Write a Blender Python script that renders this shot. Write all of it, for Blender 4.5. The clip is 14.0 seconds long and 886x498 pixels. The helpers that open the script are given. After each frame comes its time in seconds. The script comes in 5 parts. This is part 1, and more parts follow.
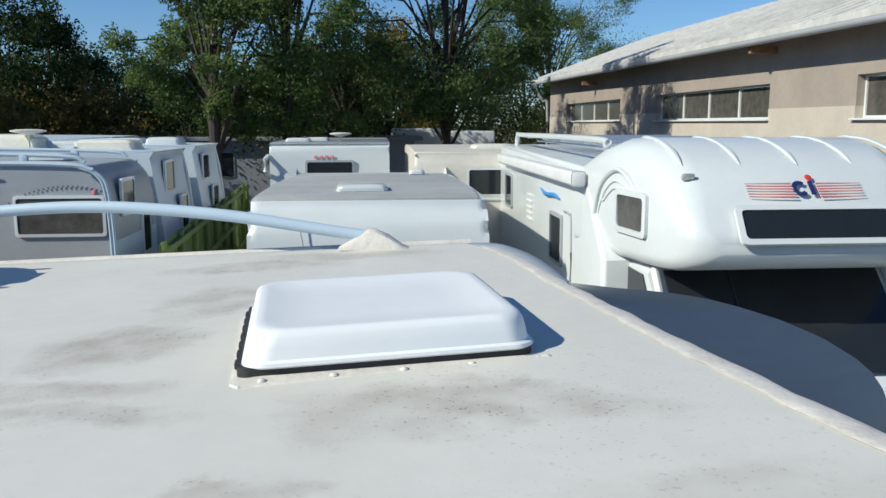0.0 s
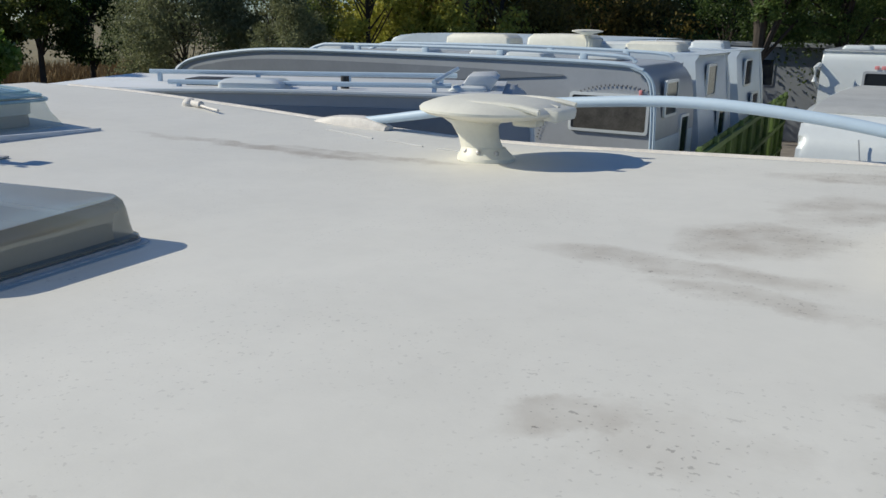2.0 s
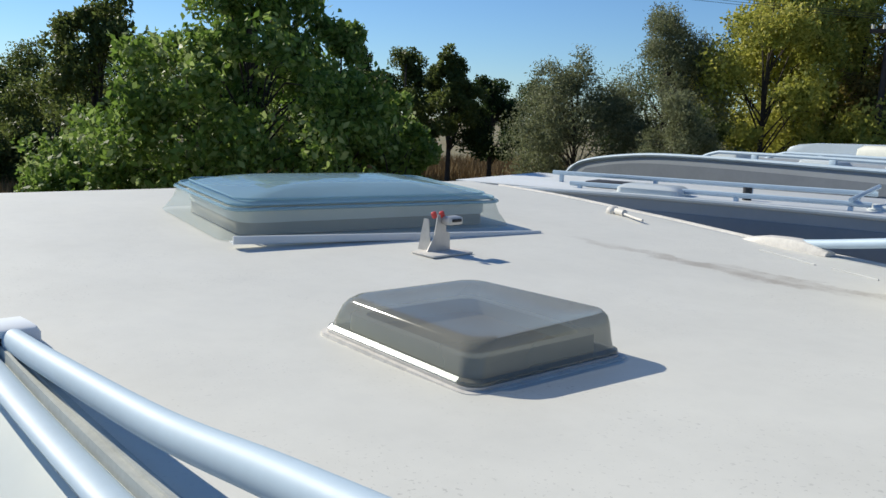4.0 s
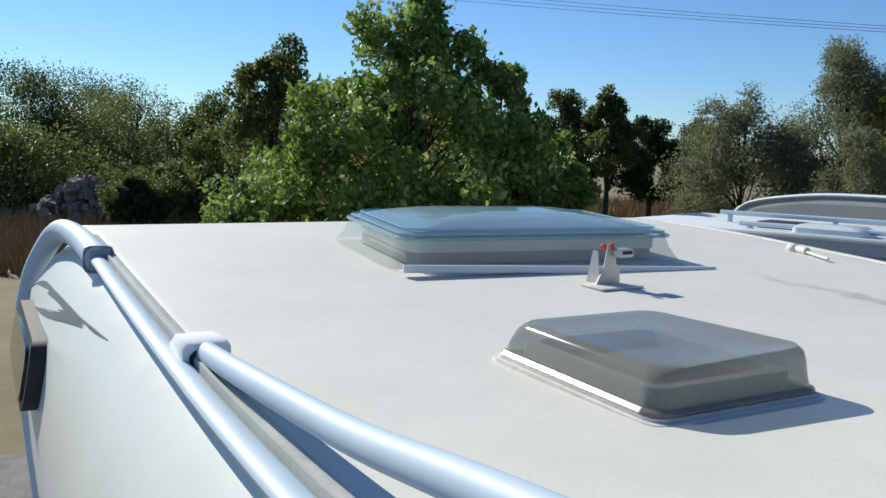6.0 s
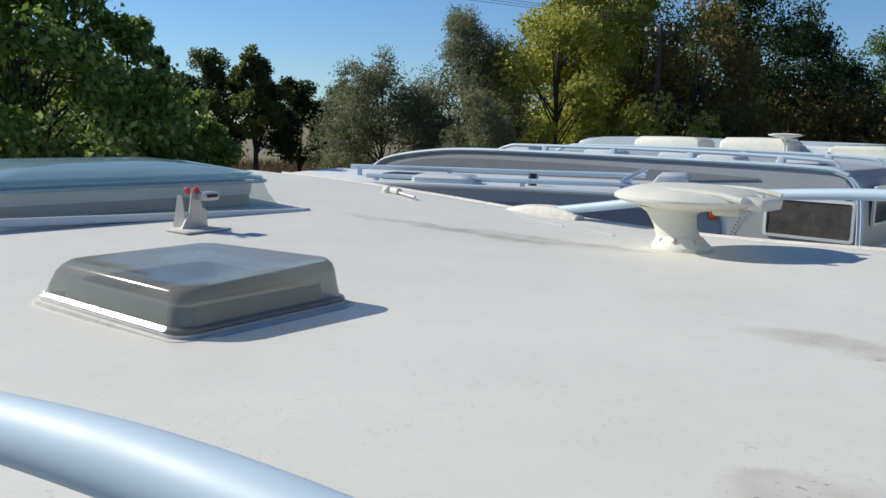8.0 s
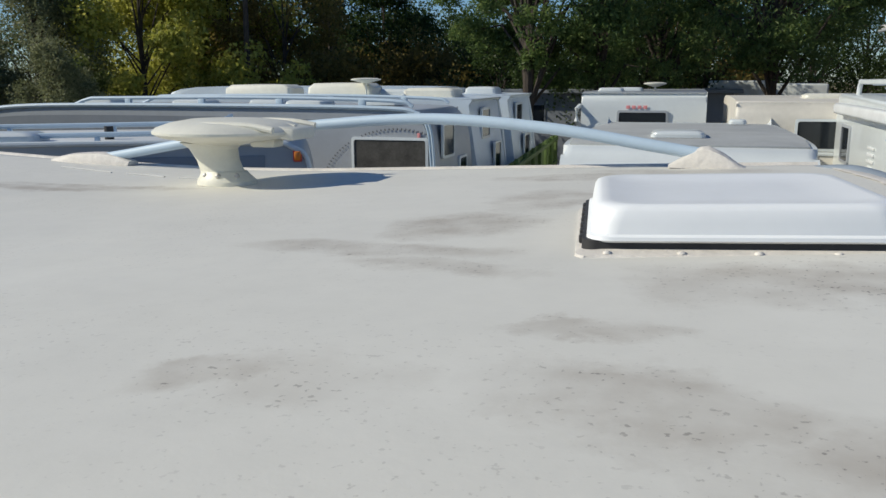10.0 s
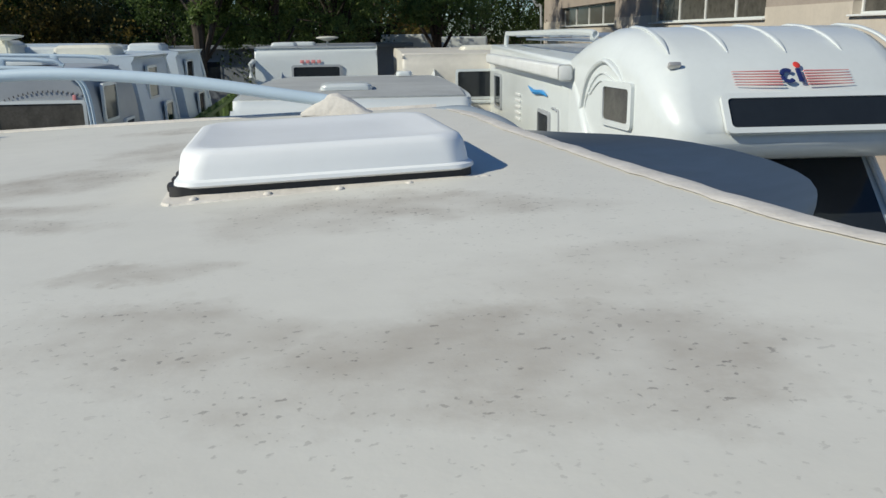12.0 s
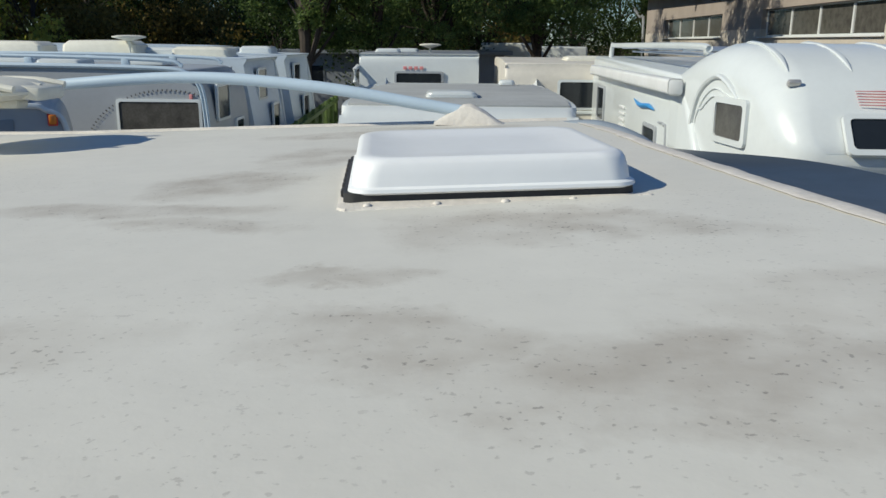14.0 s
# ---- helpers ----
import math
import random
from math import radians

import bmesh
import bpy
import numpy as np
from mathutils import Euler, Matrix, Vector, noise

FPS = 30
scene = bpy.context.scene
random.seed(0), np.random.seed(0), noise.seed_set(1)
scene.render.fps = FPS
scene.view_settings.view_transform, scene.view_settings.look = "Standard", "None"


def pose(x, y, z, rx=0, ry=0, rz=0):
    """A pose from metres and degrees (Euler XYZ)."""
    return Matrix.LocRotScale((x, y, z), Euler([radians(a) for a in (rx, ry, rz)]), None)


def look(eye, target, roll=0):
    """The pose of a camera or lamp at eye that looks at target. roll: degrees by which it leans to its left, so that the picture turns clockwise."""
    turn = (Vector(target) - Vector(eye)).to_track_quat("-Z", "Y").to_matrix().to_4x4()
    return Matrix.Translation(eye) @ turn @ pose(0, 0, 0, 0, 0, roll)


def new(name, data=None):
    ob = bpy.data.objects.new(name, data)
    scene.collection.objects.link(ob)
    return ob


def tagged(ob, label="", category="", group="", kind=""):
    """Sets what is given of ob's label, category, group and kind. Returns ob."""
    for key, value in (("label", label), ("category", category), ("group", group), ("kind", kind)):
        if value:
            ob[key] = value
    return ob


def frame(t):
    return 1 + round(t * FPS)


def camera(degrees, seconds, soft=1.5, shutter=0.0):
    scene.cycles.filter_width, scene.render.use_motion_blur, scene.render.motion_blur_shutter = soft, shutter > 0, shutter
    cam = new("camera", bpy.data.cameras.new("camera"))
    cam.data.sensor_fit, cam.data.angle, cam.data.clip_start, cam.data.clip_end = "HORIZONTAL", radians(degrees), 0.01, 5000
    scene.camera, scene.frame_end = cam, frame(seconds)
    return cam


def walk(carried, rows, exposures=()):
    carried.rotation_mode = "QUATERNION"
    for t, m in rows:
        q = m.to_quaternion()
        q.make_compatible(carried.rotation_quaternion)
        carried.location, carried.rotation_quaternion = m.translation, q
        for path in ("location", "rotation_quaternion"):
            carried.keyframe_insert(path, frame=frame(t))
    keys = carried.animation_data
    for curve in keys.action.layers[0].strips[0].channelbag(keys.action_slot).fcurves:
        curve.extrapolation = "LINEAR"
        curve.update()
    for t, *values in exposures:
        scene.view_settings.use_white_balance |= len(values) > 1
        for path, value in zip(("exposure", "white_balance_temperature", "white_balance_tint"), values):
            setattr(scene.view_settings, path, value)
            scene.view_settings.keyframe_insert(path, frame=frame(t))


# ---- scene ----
cam = camera(57.0, 14.0)
PATH = [
    (0, (0.182, 0.086, 3.104), (0.339, 2.057, 2.8), -0.1),
    (0.5, (0.138, 0.11, 3.083), (0.106, 2.081, 2.742), -0.6),
    (1, (0.076, 0.117, 3.063), (-0.263, 2.032, 2.596), -0.9),
    (1.5, (0.013, 0.087, 3.063), (-0.691, 1.886, 2.546), 0.3),
    (2, (-0.036, 0.018, 3.083), (-1.019, 1.677, 2.551), 0.9),
    (2.5, (-0.091, -0.03, 3.091), (-1.293, 1.481, 2.572), 1.7),
    (3, (-0.121, -0.068, 3.105), (-1.515, 1.28, 2.617), 1.8),
    (3.5, (-0.153, -0.098, 3.122), (-1.674, 1.143, 2.74), 2.0),
    (4, (-0.198, -0.133, 3.124), (-1.839, 0.965, 2.803), 2.3),
    (4.2, (-0.206, -0.139, 3.122), (-1.869, 0.928, 2.811), 2.3),
    (6.3, (-0.231, -0.16, 3.079), (-2.068, 0.597, 2.849), 1.8),
    (6.5, (-0.219, -0.141, 3.074), (-2.043, 0.644, 2.837), 1.9),
    (7, (-0.183, -0.094, 3.07), (-1.96, 0.791, 2.832), 2.1),
    (7.5, (-0.132, -0.043, 3.049), (-1.711, 1.156, 2.792), 2.6),
    (8, (-0.056, -0.012, 3.033), (-1.416, 1.424, 2.734), 1.3),
    (8.5, (-0.005, 0.023, 3.012), (-1.147, 1.633, 2.69), 0.9),
    (9, (0.037, 0.063, 2.997), (-0.916, 1.787, 2.651), 0.2),
    (9.2, (0.053, 0.074, 2.993), (-0.825, 1.836, 2.643), 0.1),
    (11.3, (0.217, 0.068, 2.975), (0.143, 2.011, 2.507), -0.6),
    (11.5, (0.233, 0.069, 2.971), (0.224, 2.013, 2.5), -0.7),
    (12, (0.265, 0.072, 2.966), (0.427, 1.999, 2.455), -0.8),
    (12.5, (0.248, 0.071, 2.97), (0.439, 1.996, 2.46), -1.0),
    (13, (0.21, 0.066, 2.975), (0.37, 1.994, 2.468), -0.5),
    (13.5, (0.18, 0.058, 2.982), (0.244, 1.994, 2.484), 0.2),
    (14, (0.155, 0.049, 2.98), (0.107, 1.987, 2.487), 0.5),
]
EXPOSURES = [(0, 0, 6420, 4), (0.5, -0.12, 6430, 4), (1, -0.18, 6500, 5), (1.5, -0.24, 6580, 5.5), (2, -0.19, 6640, 6.5), (2.5, -0.17, 6660, 6.5), (3, -0.02, 6660, 6), (4, 0.06, 6600, 6), (6.5, 0.17, 6480, 5.5), (7.0, 0.08, 6480, 5.5), (7.5, 0.08, 6500, 5.5), (9, -0.16, 6700, 7), (11.3, -0.27, 6700, 4.5), (12.5, -0.24, 6700, 4), (14, -0.27, 6700, 4)]
walk(cam, [(t, look(eye, target, roll)) for t, eye, target, roll in PATH], EXPOSURES)

# ---------------------------------------------------------------- world, sun
SUN_EL, SUN_AZ = radians(33), math.atan2(-0.36, -0.93)   # towards the sun, in the x-y plane
world = bpy.data.worlds.new("daylight")
scene.world = world
world.use_nodes = True
wn = world.node_tree
sky = wn.nodes.new("ShaderNodeTexSky")
sky.sky_type, sky.sun_disc = "NISHITA", False
sky.sun_elevation, sky.sun_rotation = SUN_EL, math.pi / 2 - SUN_AZ
sky.altitude, sky.air_density, sky.dust_density, sky.ozone_density = 0, 1.0, 0.0, 4.5
rich = wn.nodes.new("ShaderNodeMix")
rich.data_type, rich.blend_type = "RGBA", "MULTIPLY"
rich.inputs[0].default_value = 1.0
rich.inputs[7].default_value = (0.74, 0.90, 1.12, 1)
wn.links.new(sky.outputs[0], rich.inputs[6])
wn.links.new(rich.outputs[2], wn.nodes["Background"].inputs[0])
wn.nodes["Background"].inputs[1].default_value = 0.10
sun = new("sun", bpy.data.lights.new("sun", "SUN"))
sun.data.energy, sun.data.angle, sun.data.color = 5.0, radians(0.55), (1.0, 0.94, 0.83)
to_sun = Vector((math.cos(SUN_AZ) * math.cos(SUN_EL), math.sin(SUN_AZ) * math.cos(SUN_EL), math.sin(SUN_EL)))
sun.matrix_world = look(to_sun * 50, (0, 0, 0))


# ---------------------------------------------------------------- materials
def material(name, base, rough=0.5, metal=0.0, vary=0.12, scale=6.0, bump=0.0, bump_scale=120.0, second=None, coat=0.0,
             stains=None, stain_scale=1.2, speck=0.0, island=0.0, stretch=(1, 1, 1)):
    """Two-scale procedural paint, plastic, metal or leaf."""
    m = bpy.data.materials.new(name)
    m.use_nodes = True
    nt, nodes = m.node_tree, m.node_tree.nodes
    bsdf = nodes["Principled BSDF"]
    coord = nodes.new("ShaderNodeTexCoord")
    mapping = nodes.new("ShaderNodeMapping")
    mapping.inputs["Scale"].default_value = stretch
    nt.links.new(coord.outputs["Object"], mapping.inputs[0])

    def tex(s, detail=4.0, rough_=0.6):
        n = nodes.new("ShaderNodeTexNoise")
        n.inputs["Scale"].default_value, n.inputs["Detail"].default_value, n.inputs["Roughness"].default_value = s, detail, rough_
        nt.links.new(mapping.outputs[0], n.inputs["Vector"])
        return n.outputs["Fac"]

    def ramp(fac, a, b, lo, hi):
        r = nodes.new("ShaderNodeValToRGB")
        r.color_ramp.elements[0].position, r.color_ramp.elements[1].position = lo, hi
        r.color_ramp.elements[0].color, r.color_ramp.elements[1].color = (*a, 1), (*b, 1)
        nt.links.new(fac, r.inputs[0])
        return r.outputs[0]

    def mix(fac, a, b, kind="MIX"):
        x = nodes.new("ShaderNodeMix")
        x.data_type, x.blend_type = "RGBA", kind
        for sock, value in ((x.inputs[0], fac), (x.inputs[6], a), (x.inputs[7], b)):
            if isinstance(value, float):
                sock.default_value = value
            elif isinstance(value, tuple):
                sock.default_value = (*value, 1)
            else:
                nt.links.new(value, sock)
        return x.outputs[2]

    dark = tuple(c * (1 - vary) for c in base)
    light = tuple(min(1, c * (1 + vary)) for c in (second or base))
    colour = ramp(tex(scale), dark, light, 0.3, 0.7)
    fine = ramp(tex(scale * 9, 3), (1 - vary * 0.6,) * 3, (1, 1, 1), 0.35, 0.6)
    colour = mix(1.0, colour, fine, "MULTIPLY")
    if stains:
        colour = mix(ramp(tex(stain_scale, 6, 0.62), (0, 0, 0), (0.75, 0.75, 0.75), 0.52, 0.72), colour, stains)
    if speck:
        colour = mix(ramp(tex(55, 2, 0.5), (0, 0, 0), (speck,) * 3, 0.70, 0.78), colour, (0.16, 0.13, 0.1))
    if island:
        geo = nodes.new("ShaderNodeNewGeometry")
        colour = mix(1.0, colour, ramp(geo.outputs["Random Per Island"], (1 - island,) * 3, (1, 1, 1), 0.0, 1.0), "MULTIPLY")
    nt.links.new(colour, bsdf.inputs["Base Color"])
    r = nodes.new("ShaderNodeMapRange")
    r.inputs[3].default_value, r.inputs[4].default_value = max(0.02, rough - 0.08), min(1, rough + 0.1)
    nt.links.new(tex(scale * 3), r.inputs[0])
    nt.links.new(r.outputs[0], bsdf.inputs["Roughness"])
    bsdf.inputs["Metallic"].default_value = metal
    bsdf.inputs["Coat Weight"].default_value = coat
    if bump:
        b = nodes.new("ShaderNodeBump")
        b.inputs["Strength"].default_value, b.inputs["Distance"].default_value = bump, 0.004
        nt.links.new(tex(bump_scale, 3), b.inputs["Height"])
        nt.links.new(b.outputs[0], bsdf.inputs["Normal"])
    return m


def glass(name, tint, rough=0.03, alpha=0.3):
    """Thin tinted acrylic: part clear, part glossy body."""
    m = bpy.data.materials.new(name)
    m.use_nodes = True
    nt, nodes = m.node_tree, m.node_tree.nodes
    bsdf = nodes["Principled BSDF"]
    bsdf.inputs["Base Color"].default_value = (*tint, 1)
    bsdf.inputs["Roughness"].default_value = rough
    clear = nodes.new("ShaderNodeBsdfTransparent")
    clear.inputs[0].default_value = (0.90, 0.93, 0.92, 1)
    mixer = nodes.new("ShaderNodeMixShader")
    mixer.inputs[0].default_value = alpha
    nt.links.new(clear.outputs[0], mixer.inputs[1])
    nt.links.new(bsdf.outputs[0], mixer.inputs[2])
    nt.links.new(mixer.outputs[0], nodes["Material Output"].inputs[0])
    return m


M = dict(
    roof=material("weathered_roof_paint", (0.66, 0.645, 0.585), 0.6, vary=0.045, scale=2.2, bump=0.08, bump_scale=60),
    sealant=material("cream_sealant", (0.66, 0.62, 0.56), 0.6, vary=0.12, scale=14, bump=0.6, bump_scale=45),
    white=material("white_gelcoat", (0.645, 0.68, 0.675), 0.34, vary=0.03, scale=2.5, coat=0.3),
    white_old=material("weathered_white_gelcoat", (0.70, 0.71, 0.70), 0.4, vary=0.06, scale=2.0, stains=(0.58, 0.58, 0.55), stain_scale=0.9),
    lid=material("white_acrylic_lid", (0.82, 0.835, 0.835), 0.4, vary=0.02, scale=5),
    flank=material("pale_green_white_panel", (0.64, 0.65, 0.60), 0.38, vary=0.03, scale=2.5),
    cream=material("cream_plastic", (0.72, 0.70, 0.60), 0.45, vary=0.06, scale=9),
    grey_panel=material("silver_grey_panel", (0.36, 0.38, 0.40), 0.4, vary=0.06, scale=1.5),
    slate=material("slate_grey_panel", (0.22, 0.24, 0.265), 0.4, vary=0.08, scale=1.5),
    blue_white=material("blue_white_panel", (0.58, 0.66, 0.73), 0.4, vary=0.05, scale=1.5),
    beige=material("old_beige_panel", (0.66, 0.62, 0.54), 0.5, vary=0.08, scale=1.5),
    roof_grey=material("dusty_grey_roof", (0.42, 0.43, 0.42), 0.65, vary=0.1, scale=2.5, stains=(0.33, 0.34, 0.33)),
    alu=material("anodised_aluminium", (0.56, 0.61, 0.67), 0.42, metal=0.75, vary=0.04, scale=5),
    alu_light=material("pale_aluminium", (0.46, 0.57, 0.66), 0.55, metal=0.0, vary=0.04, scale=5),
    gutter=material("weathered_gutter_strip", (0.42, 0.43, 0.40), 0.5, vary=0.12, scale=12),
    glint=material("flange_glint", (0.86, 0.87, 0.88), 0.32, metal=0.55, vary=0.05, scale=30),
    black=material("black_rubber", (0.025, 0.024, 0.024), 0.6, vary=0.2, scale=20),
    cap=material("dark_grey_cap", (0.045, 0.060, 0.080), 0.45, vary=0.08, scale=3),
    cap_silver=material("dull_silver_cap_paint", (0.25, 0.29, 0.33), 0.45, vary=0.08, scale=5),
    pane=material("dark_acrylic_pane", (0.018, 0.022, 0.026), 0.06, vary=0.1, scale=2),
    pane_brown=material("brown_acrylic_pane", (0.09, 0.085, 0.075), 0.12, vary=0.3, scale=5),
    decal=material("dark_grey_decal", (0.09, 0.09, 0.095), 0.4, vary=0.1, scale=8),
    red=material("red_decal", (0.62, 0.05, 0.04), 0.4, vary=0.06, scale=8),
    pink=material("faded_red_stripe", (0.70, 0.27, 0.27), 0.4, vary=0.1, scale=8),
    navy=material("navy_decal", (0.02, 0.03, 0.12), 0.35, vary=0.06, scale=8),
    blue=material("blue_decal", (0.05, 0.28, 0.62), 0.35, vary=0.06, scale=8),
    orange=material("amber_lens", (0.75, 0.22, 0.03), 0.2, vary=0.08, scale=20),
    plaster=material("beige_plaster", (0.345, 0.295, 0.255), 0.85, vary=0.1, scale=1.2, bump=0.4, bump_scale=40, stains=(0.29, 0.245, 0.21), stain_scale=0.5),
    plaster_pale=material("pale_plaster_band", (0.52, 0.465, 0.395), 0.85, vary=0.08, scale=1.4, bump=0.4, bump_scale=40),
    fibre=material("fibre_cement_roof", (0.55, 0.54, 0.51), 0.85, vary=0.14, scale=3, stains=(0.36, 0.36, 0.33), stain_scale=2.5),
    wood=material("weathered_wood", (0.26, 0.15, 0.08), 0.75, vary=0.25, scale=8, stretch=(1, 6, 1)),
    fence=material("green_fence_paint", (0.10, 0.16, 0.04), 0.6, vary=0.25, scale=6),
    bark=material("bark", (0.055, 0.043, 0.034), 0.9, vary=0.3, scale=7, bump=0.8, bump_scale=30),
    ground=material("dry_grass_ground", (0.23, 0.17, 0.09), 0.95, vary=0.25, scale=0.5, second=(0.20, 0.17, 0.08), bump=0.7, bump_scale=5, stains=(0.13, 0.13, 0.05), stain_scale=0.15),
    gravel=material("yard_gravel", (0.22, 0.20, 0.18), 0.95, vary=0.25, scale=3, bump=0.8, bump_scale=20),
    stone=material("rubble_stone", (0.30, 0.25, 0.22), 0.9, vary=0.3, scale=4, island=0.5, bump=0.5, bump_scale=20),
    straw=material("dry_straw", (0.34, 0.23, 0.10), 0.9, vary=0.2, scale=8, island=0.4),
    plate=material("galvanised_plate", (0.55, 0.53, 0.50), 0.45, metal=0.6, vary=0.1, scale=16),
    lining=material("pale_cream_frame", (0.74, 0.73, 0.65), 0.45, vary=0.05, scale=6),
    skylight_rim=material("grey_skylight_rim", (0.40, 0.36, 0.28), 0.4, vary=0.05, scale=6),
)


def add_stains(m, spots, colour):
    """Soft-edged dirt patches at their places on the roof, broken up by noise."""
    nt, nodes = m.node_tree, m.node_tree.nodes
    bsdf = nodes["Principled BSDF"]
    old = bsdf.inputs["Base Color"].links[0].from_socket
    coord = nodes.new("ShaderNodeTexCoord")
    warp = nodes.new("ShaderNodeTexNoise")
    warp.inputs["Scale"].default_value, warp.inputs["Detail"].default_value, warp.inputs["Roughness"].default_value = 4.0, 8.0, 0.68
    nt.links.new(coord.outputs["Object"], warp.inputs["Vector"])
    off = nodes.new("ShaderNodeVectorMath")
    off.operation = "MULTIPLY_ADD"
    nt.links.new(warp.outputs["Color"], off.inputs[0])
    off.inputs[1].default_value = (0.34, 0.26, 0.0)
    nt.links.new(coord.outputs["Object"], off.inputs[2])
    total = None
    for x, y, rx, ry, rot, amount in spots:
        mp = nodes.new("ShaderNodeMapping")
        mp.vector_type = "TEXTURE"
        mp.inputs["Location"].default_value = (x + 1.6 + 0.17, y - 1.2 + 0.13, 0)
        mp.inputs["Rotation"].default_value = (0, 0, radians(rot))
        mp.inputs["Scale"].default_value = (rx, ry, 60.0)
        nt.links.new(off.outputs[0], mp.inputs[0])
        g = nodes.new("ShaderNodeTexGradient")
        g.gradient_type = "SPHERICAL"
        nt.links.new(mp.outputs[0], g.inputs[0])
        k = nodes.new("ShaderNodeMath")
        k.operation = "MULTIPLY"
        k.use_clamp = True
        k.inputs[1].default_value = 2.2 * amount
        nt.links.new(g.outputs["Fac"], k.inputs[0])
        c = nodes.new("ShaderNodeMath")
        c.operation = "MINIMUM"
        c.inputs[1].default_value = amount
        nt.links.new(k.outputs[0], c.inputs[0])
        if total is None:
            total = c.outputs[0]
        else:
            a = nodes.new("ShaderNodeMath")
            a.operation = "MAXIMUM"
            nt.links.new(total, a.inputs[0])
            nt.links.new(c.outputs[0], a.inputs[1])
            total = a.outputs[0]
    grain = nodes.new("ShaderNodeTexNoise")
    grain.inputs["Scale"].default_value, grain.inputs["Detail"].default_value = 14.0, 8.0
    nt.links.new(coord.outputs["Object"], grain.inputs["Vector"])
    mr = nodes.new("ShaderNodeMapRange")
    mr.inputs[1].default_value, mr.inputs[2].default_value, mr.inputs[3].default_value, mr.inputs[4].default_value = 0.32, 0.66, 0.35, 1.25
    nt.links.new(grain.outputs["Fac"], mr.inputs[0])
    f = nodes.new("ShaderNodeMath")
    f.operation, f.use_clamp = "MULTIPLY", True
    nt.links.new(total, f.inputs[0])
    nt.links.new(mr.outputs[0], f.inputs[1])
    mx = nodes.new("ShaderNodeMix")
    mx.data_type = "RGBA"
    nt.links.new(f.outputs[0], mx.inputs[0])
    nt.links.new(old, mx.inputs[6])
    mx.inputs[7].default_value = (*colour, 1)
    # scattered dirt specks
    sp = nodes.new("ShaderNodeTexNoise")
    sp.inputs["Scale"].default_value, sp.inputs["Detail"].default_value = 135.0, 3.0
    nt.links.new(coord.outputs["Object"], sp.inputs["Vector"])
    th = nodes.new("ShaderNodeMapRange")
    th.inputs[1].default_value, th.inputs[2].default_value, th.inputs[3].default_value, th.inputs[4].default_value = 0.635, 0.685, 0.0, 0.85
    nt.links.new(sp.outputs["Fac"], th.inputs[0])
    pt = nodes.new("ShaderNodeTexNoise")
    pt.inputs["Scale"].default_value = 3.0
    nt.links.new(coord.outputs["Object"], pt.inputs["Vector"])
    ph = nodes.new("ShaderNodeMapRange")
    ph.inputs[1].default_value, ph.inputs[2].default_value = 0.40, 0.66
    nt.links.new(pt.outputs["Fac"], ph.inputs[0])
    pm = nodes.new("ShaderNodeMath")
    pm.operation = "MULTIPLY"
    nt.links.new(th.outputs[0], pm.inputs[0])
    more = nodes.new("ShaderNodeMath")
    more.operation, more.use_clamp = "MULTIPLY_ADD", True
    nt.links.new(ph.outputs[0], more.inputs[0])
    more.inputs[1].default_value = 0.35
    nt.links.new(f.outputs[0], more.inputs[2])
    nt.links.new(more.outputs[0], pm.inputs[1])
    m2 = nodes.new("ShaderNodeMix")
    m2.data_type = "RGBA"
    nt.links.new(pm.outputs[0], m2.inputs[0])
    nt.links.new(mx.outputs[2], m2.inputs[6])
    m2.inputs[7].default_value = (0.19, 0.175, 0.155, 1)
    nt.links.new(m2.outputs[2], bsdf.inputs["Base Color"])


add_stains(M["roof"], [
    (0.05, 0.85, 0.11, 0.05, -5, 0.6), (0.11, 0.675, 0.17, 0.09, -4, 0.6), (0.35, 0.575, 0.24, 0.12, -4, 0.7), (-0.27, 1.47, 0.17, 0.15, -11, 0.75),
    (-0.36, 1.24, 0.30, 0.075, -9, 0.6), (-0.22, 1.12, 0.17, 0.05, -8, 0.5), (0.30, 1.06, 0.26, 0.09, -8, 0.65), (-0.16, 1.77, 0.12, 0.2, -14, 0.55), (-0.15, 2.2, 0.28, 0.09, -8, 0.6),
    (-0.285, 0.695, 0.11, 0.06, 24, 0.6), (0.17, 1.0, 0.13, 0.08, -17, 0.4), (-0.17, 0.67, 0.10, 0.09, 0, 0.25), (-1.85, 1.96, 0.62, 0.06, 6, 0.8), (-1.5, 2.06, 0.42, 0.05, 4, 0.7), (0.10, 2.30, 0.3, 0.1, -8, 0.5), (0.5, 0.75, 0.2, 0.12, 20, 0.3),
], (0.43, 0.395, 0.34))

GLASS = dict(
    tint=glass("smoked_acrylic", (0.235, 0.225, 0.185), 0.10, 0.62),
    clear=glass("clear_acrylic_skirt", (0.60, 0.62, 0.58), 0.05, 0.24),
    # base colour carries the blue of the reflected sky
    dome=glass("sky_reflecting_acrylic_dome", (0.36, 0.53, 0.60), 0.05, 0.60),
)


# ---------------------------------------------------------------- mesh helpers
def part(name, bm, mat, parent=None, label="", smooth=True):
    """Link a bmesh as one mesh object under a thing or part."""
    me = bpy.data.meshes.new(name)
    bmesh.ops.recalc_face_normals(bm, faces=bm.faces)
    bm.to_mesh(me)
    bm.free()
    if smooth:
        me.shade_smooth()
        me.set_sharp_from_angle(angle=radians(38))
    me.materials.append(mat)
    ob = new(name, me)
    ob.parent = parent
    return tagged(ob, label)


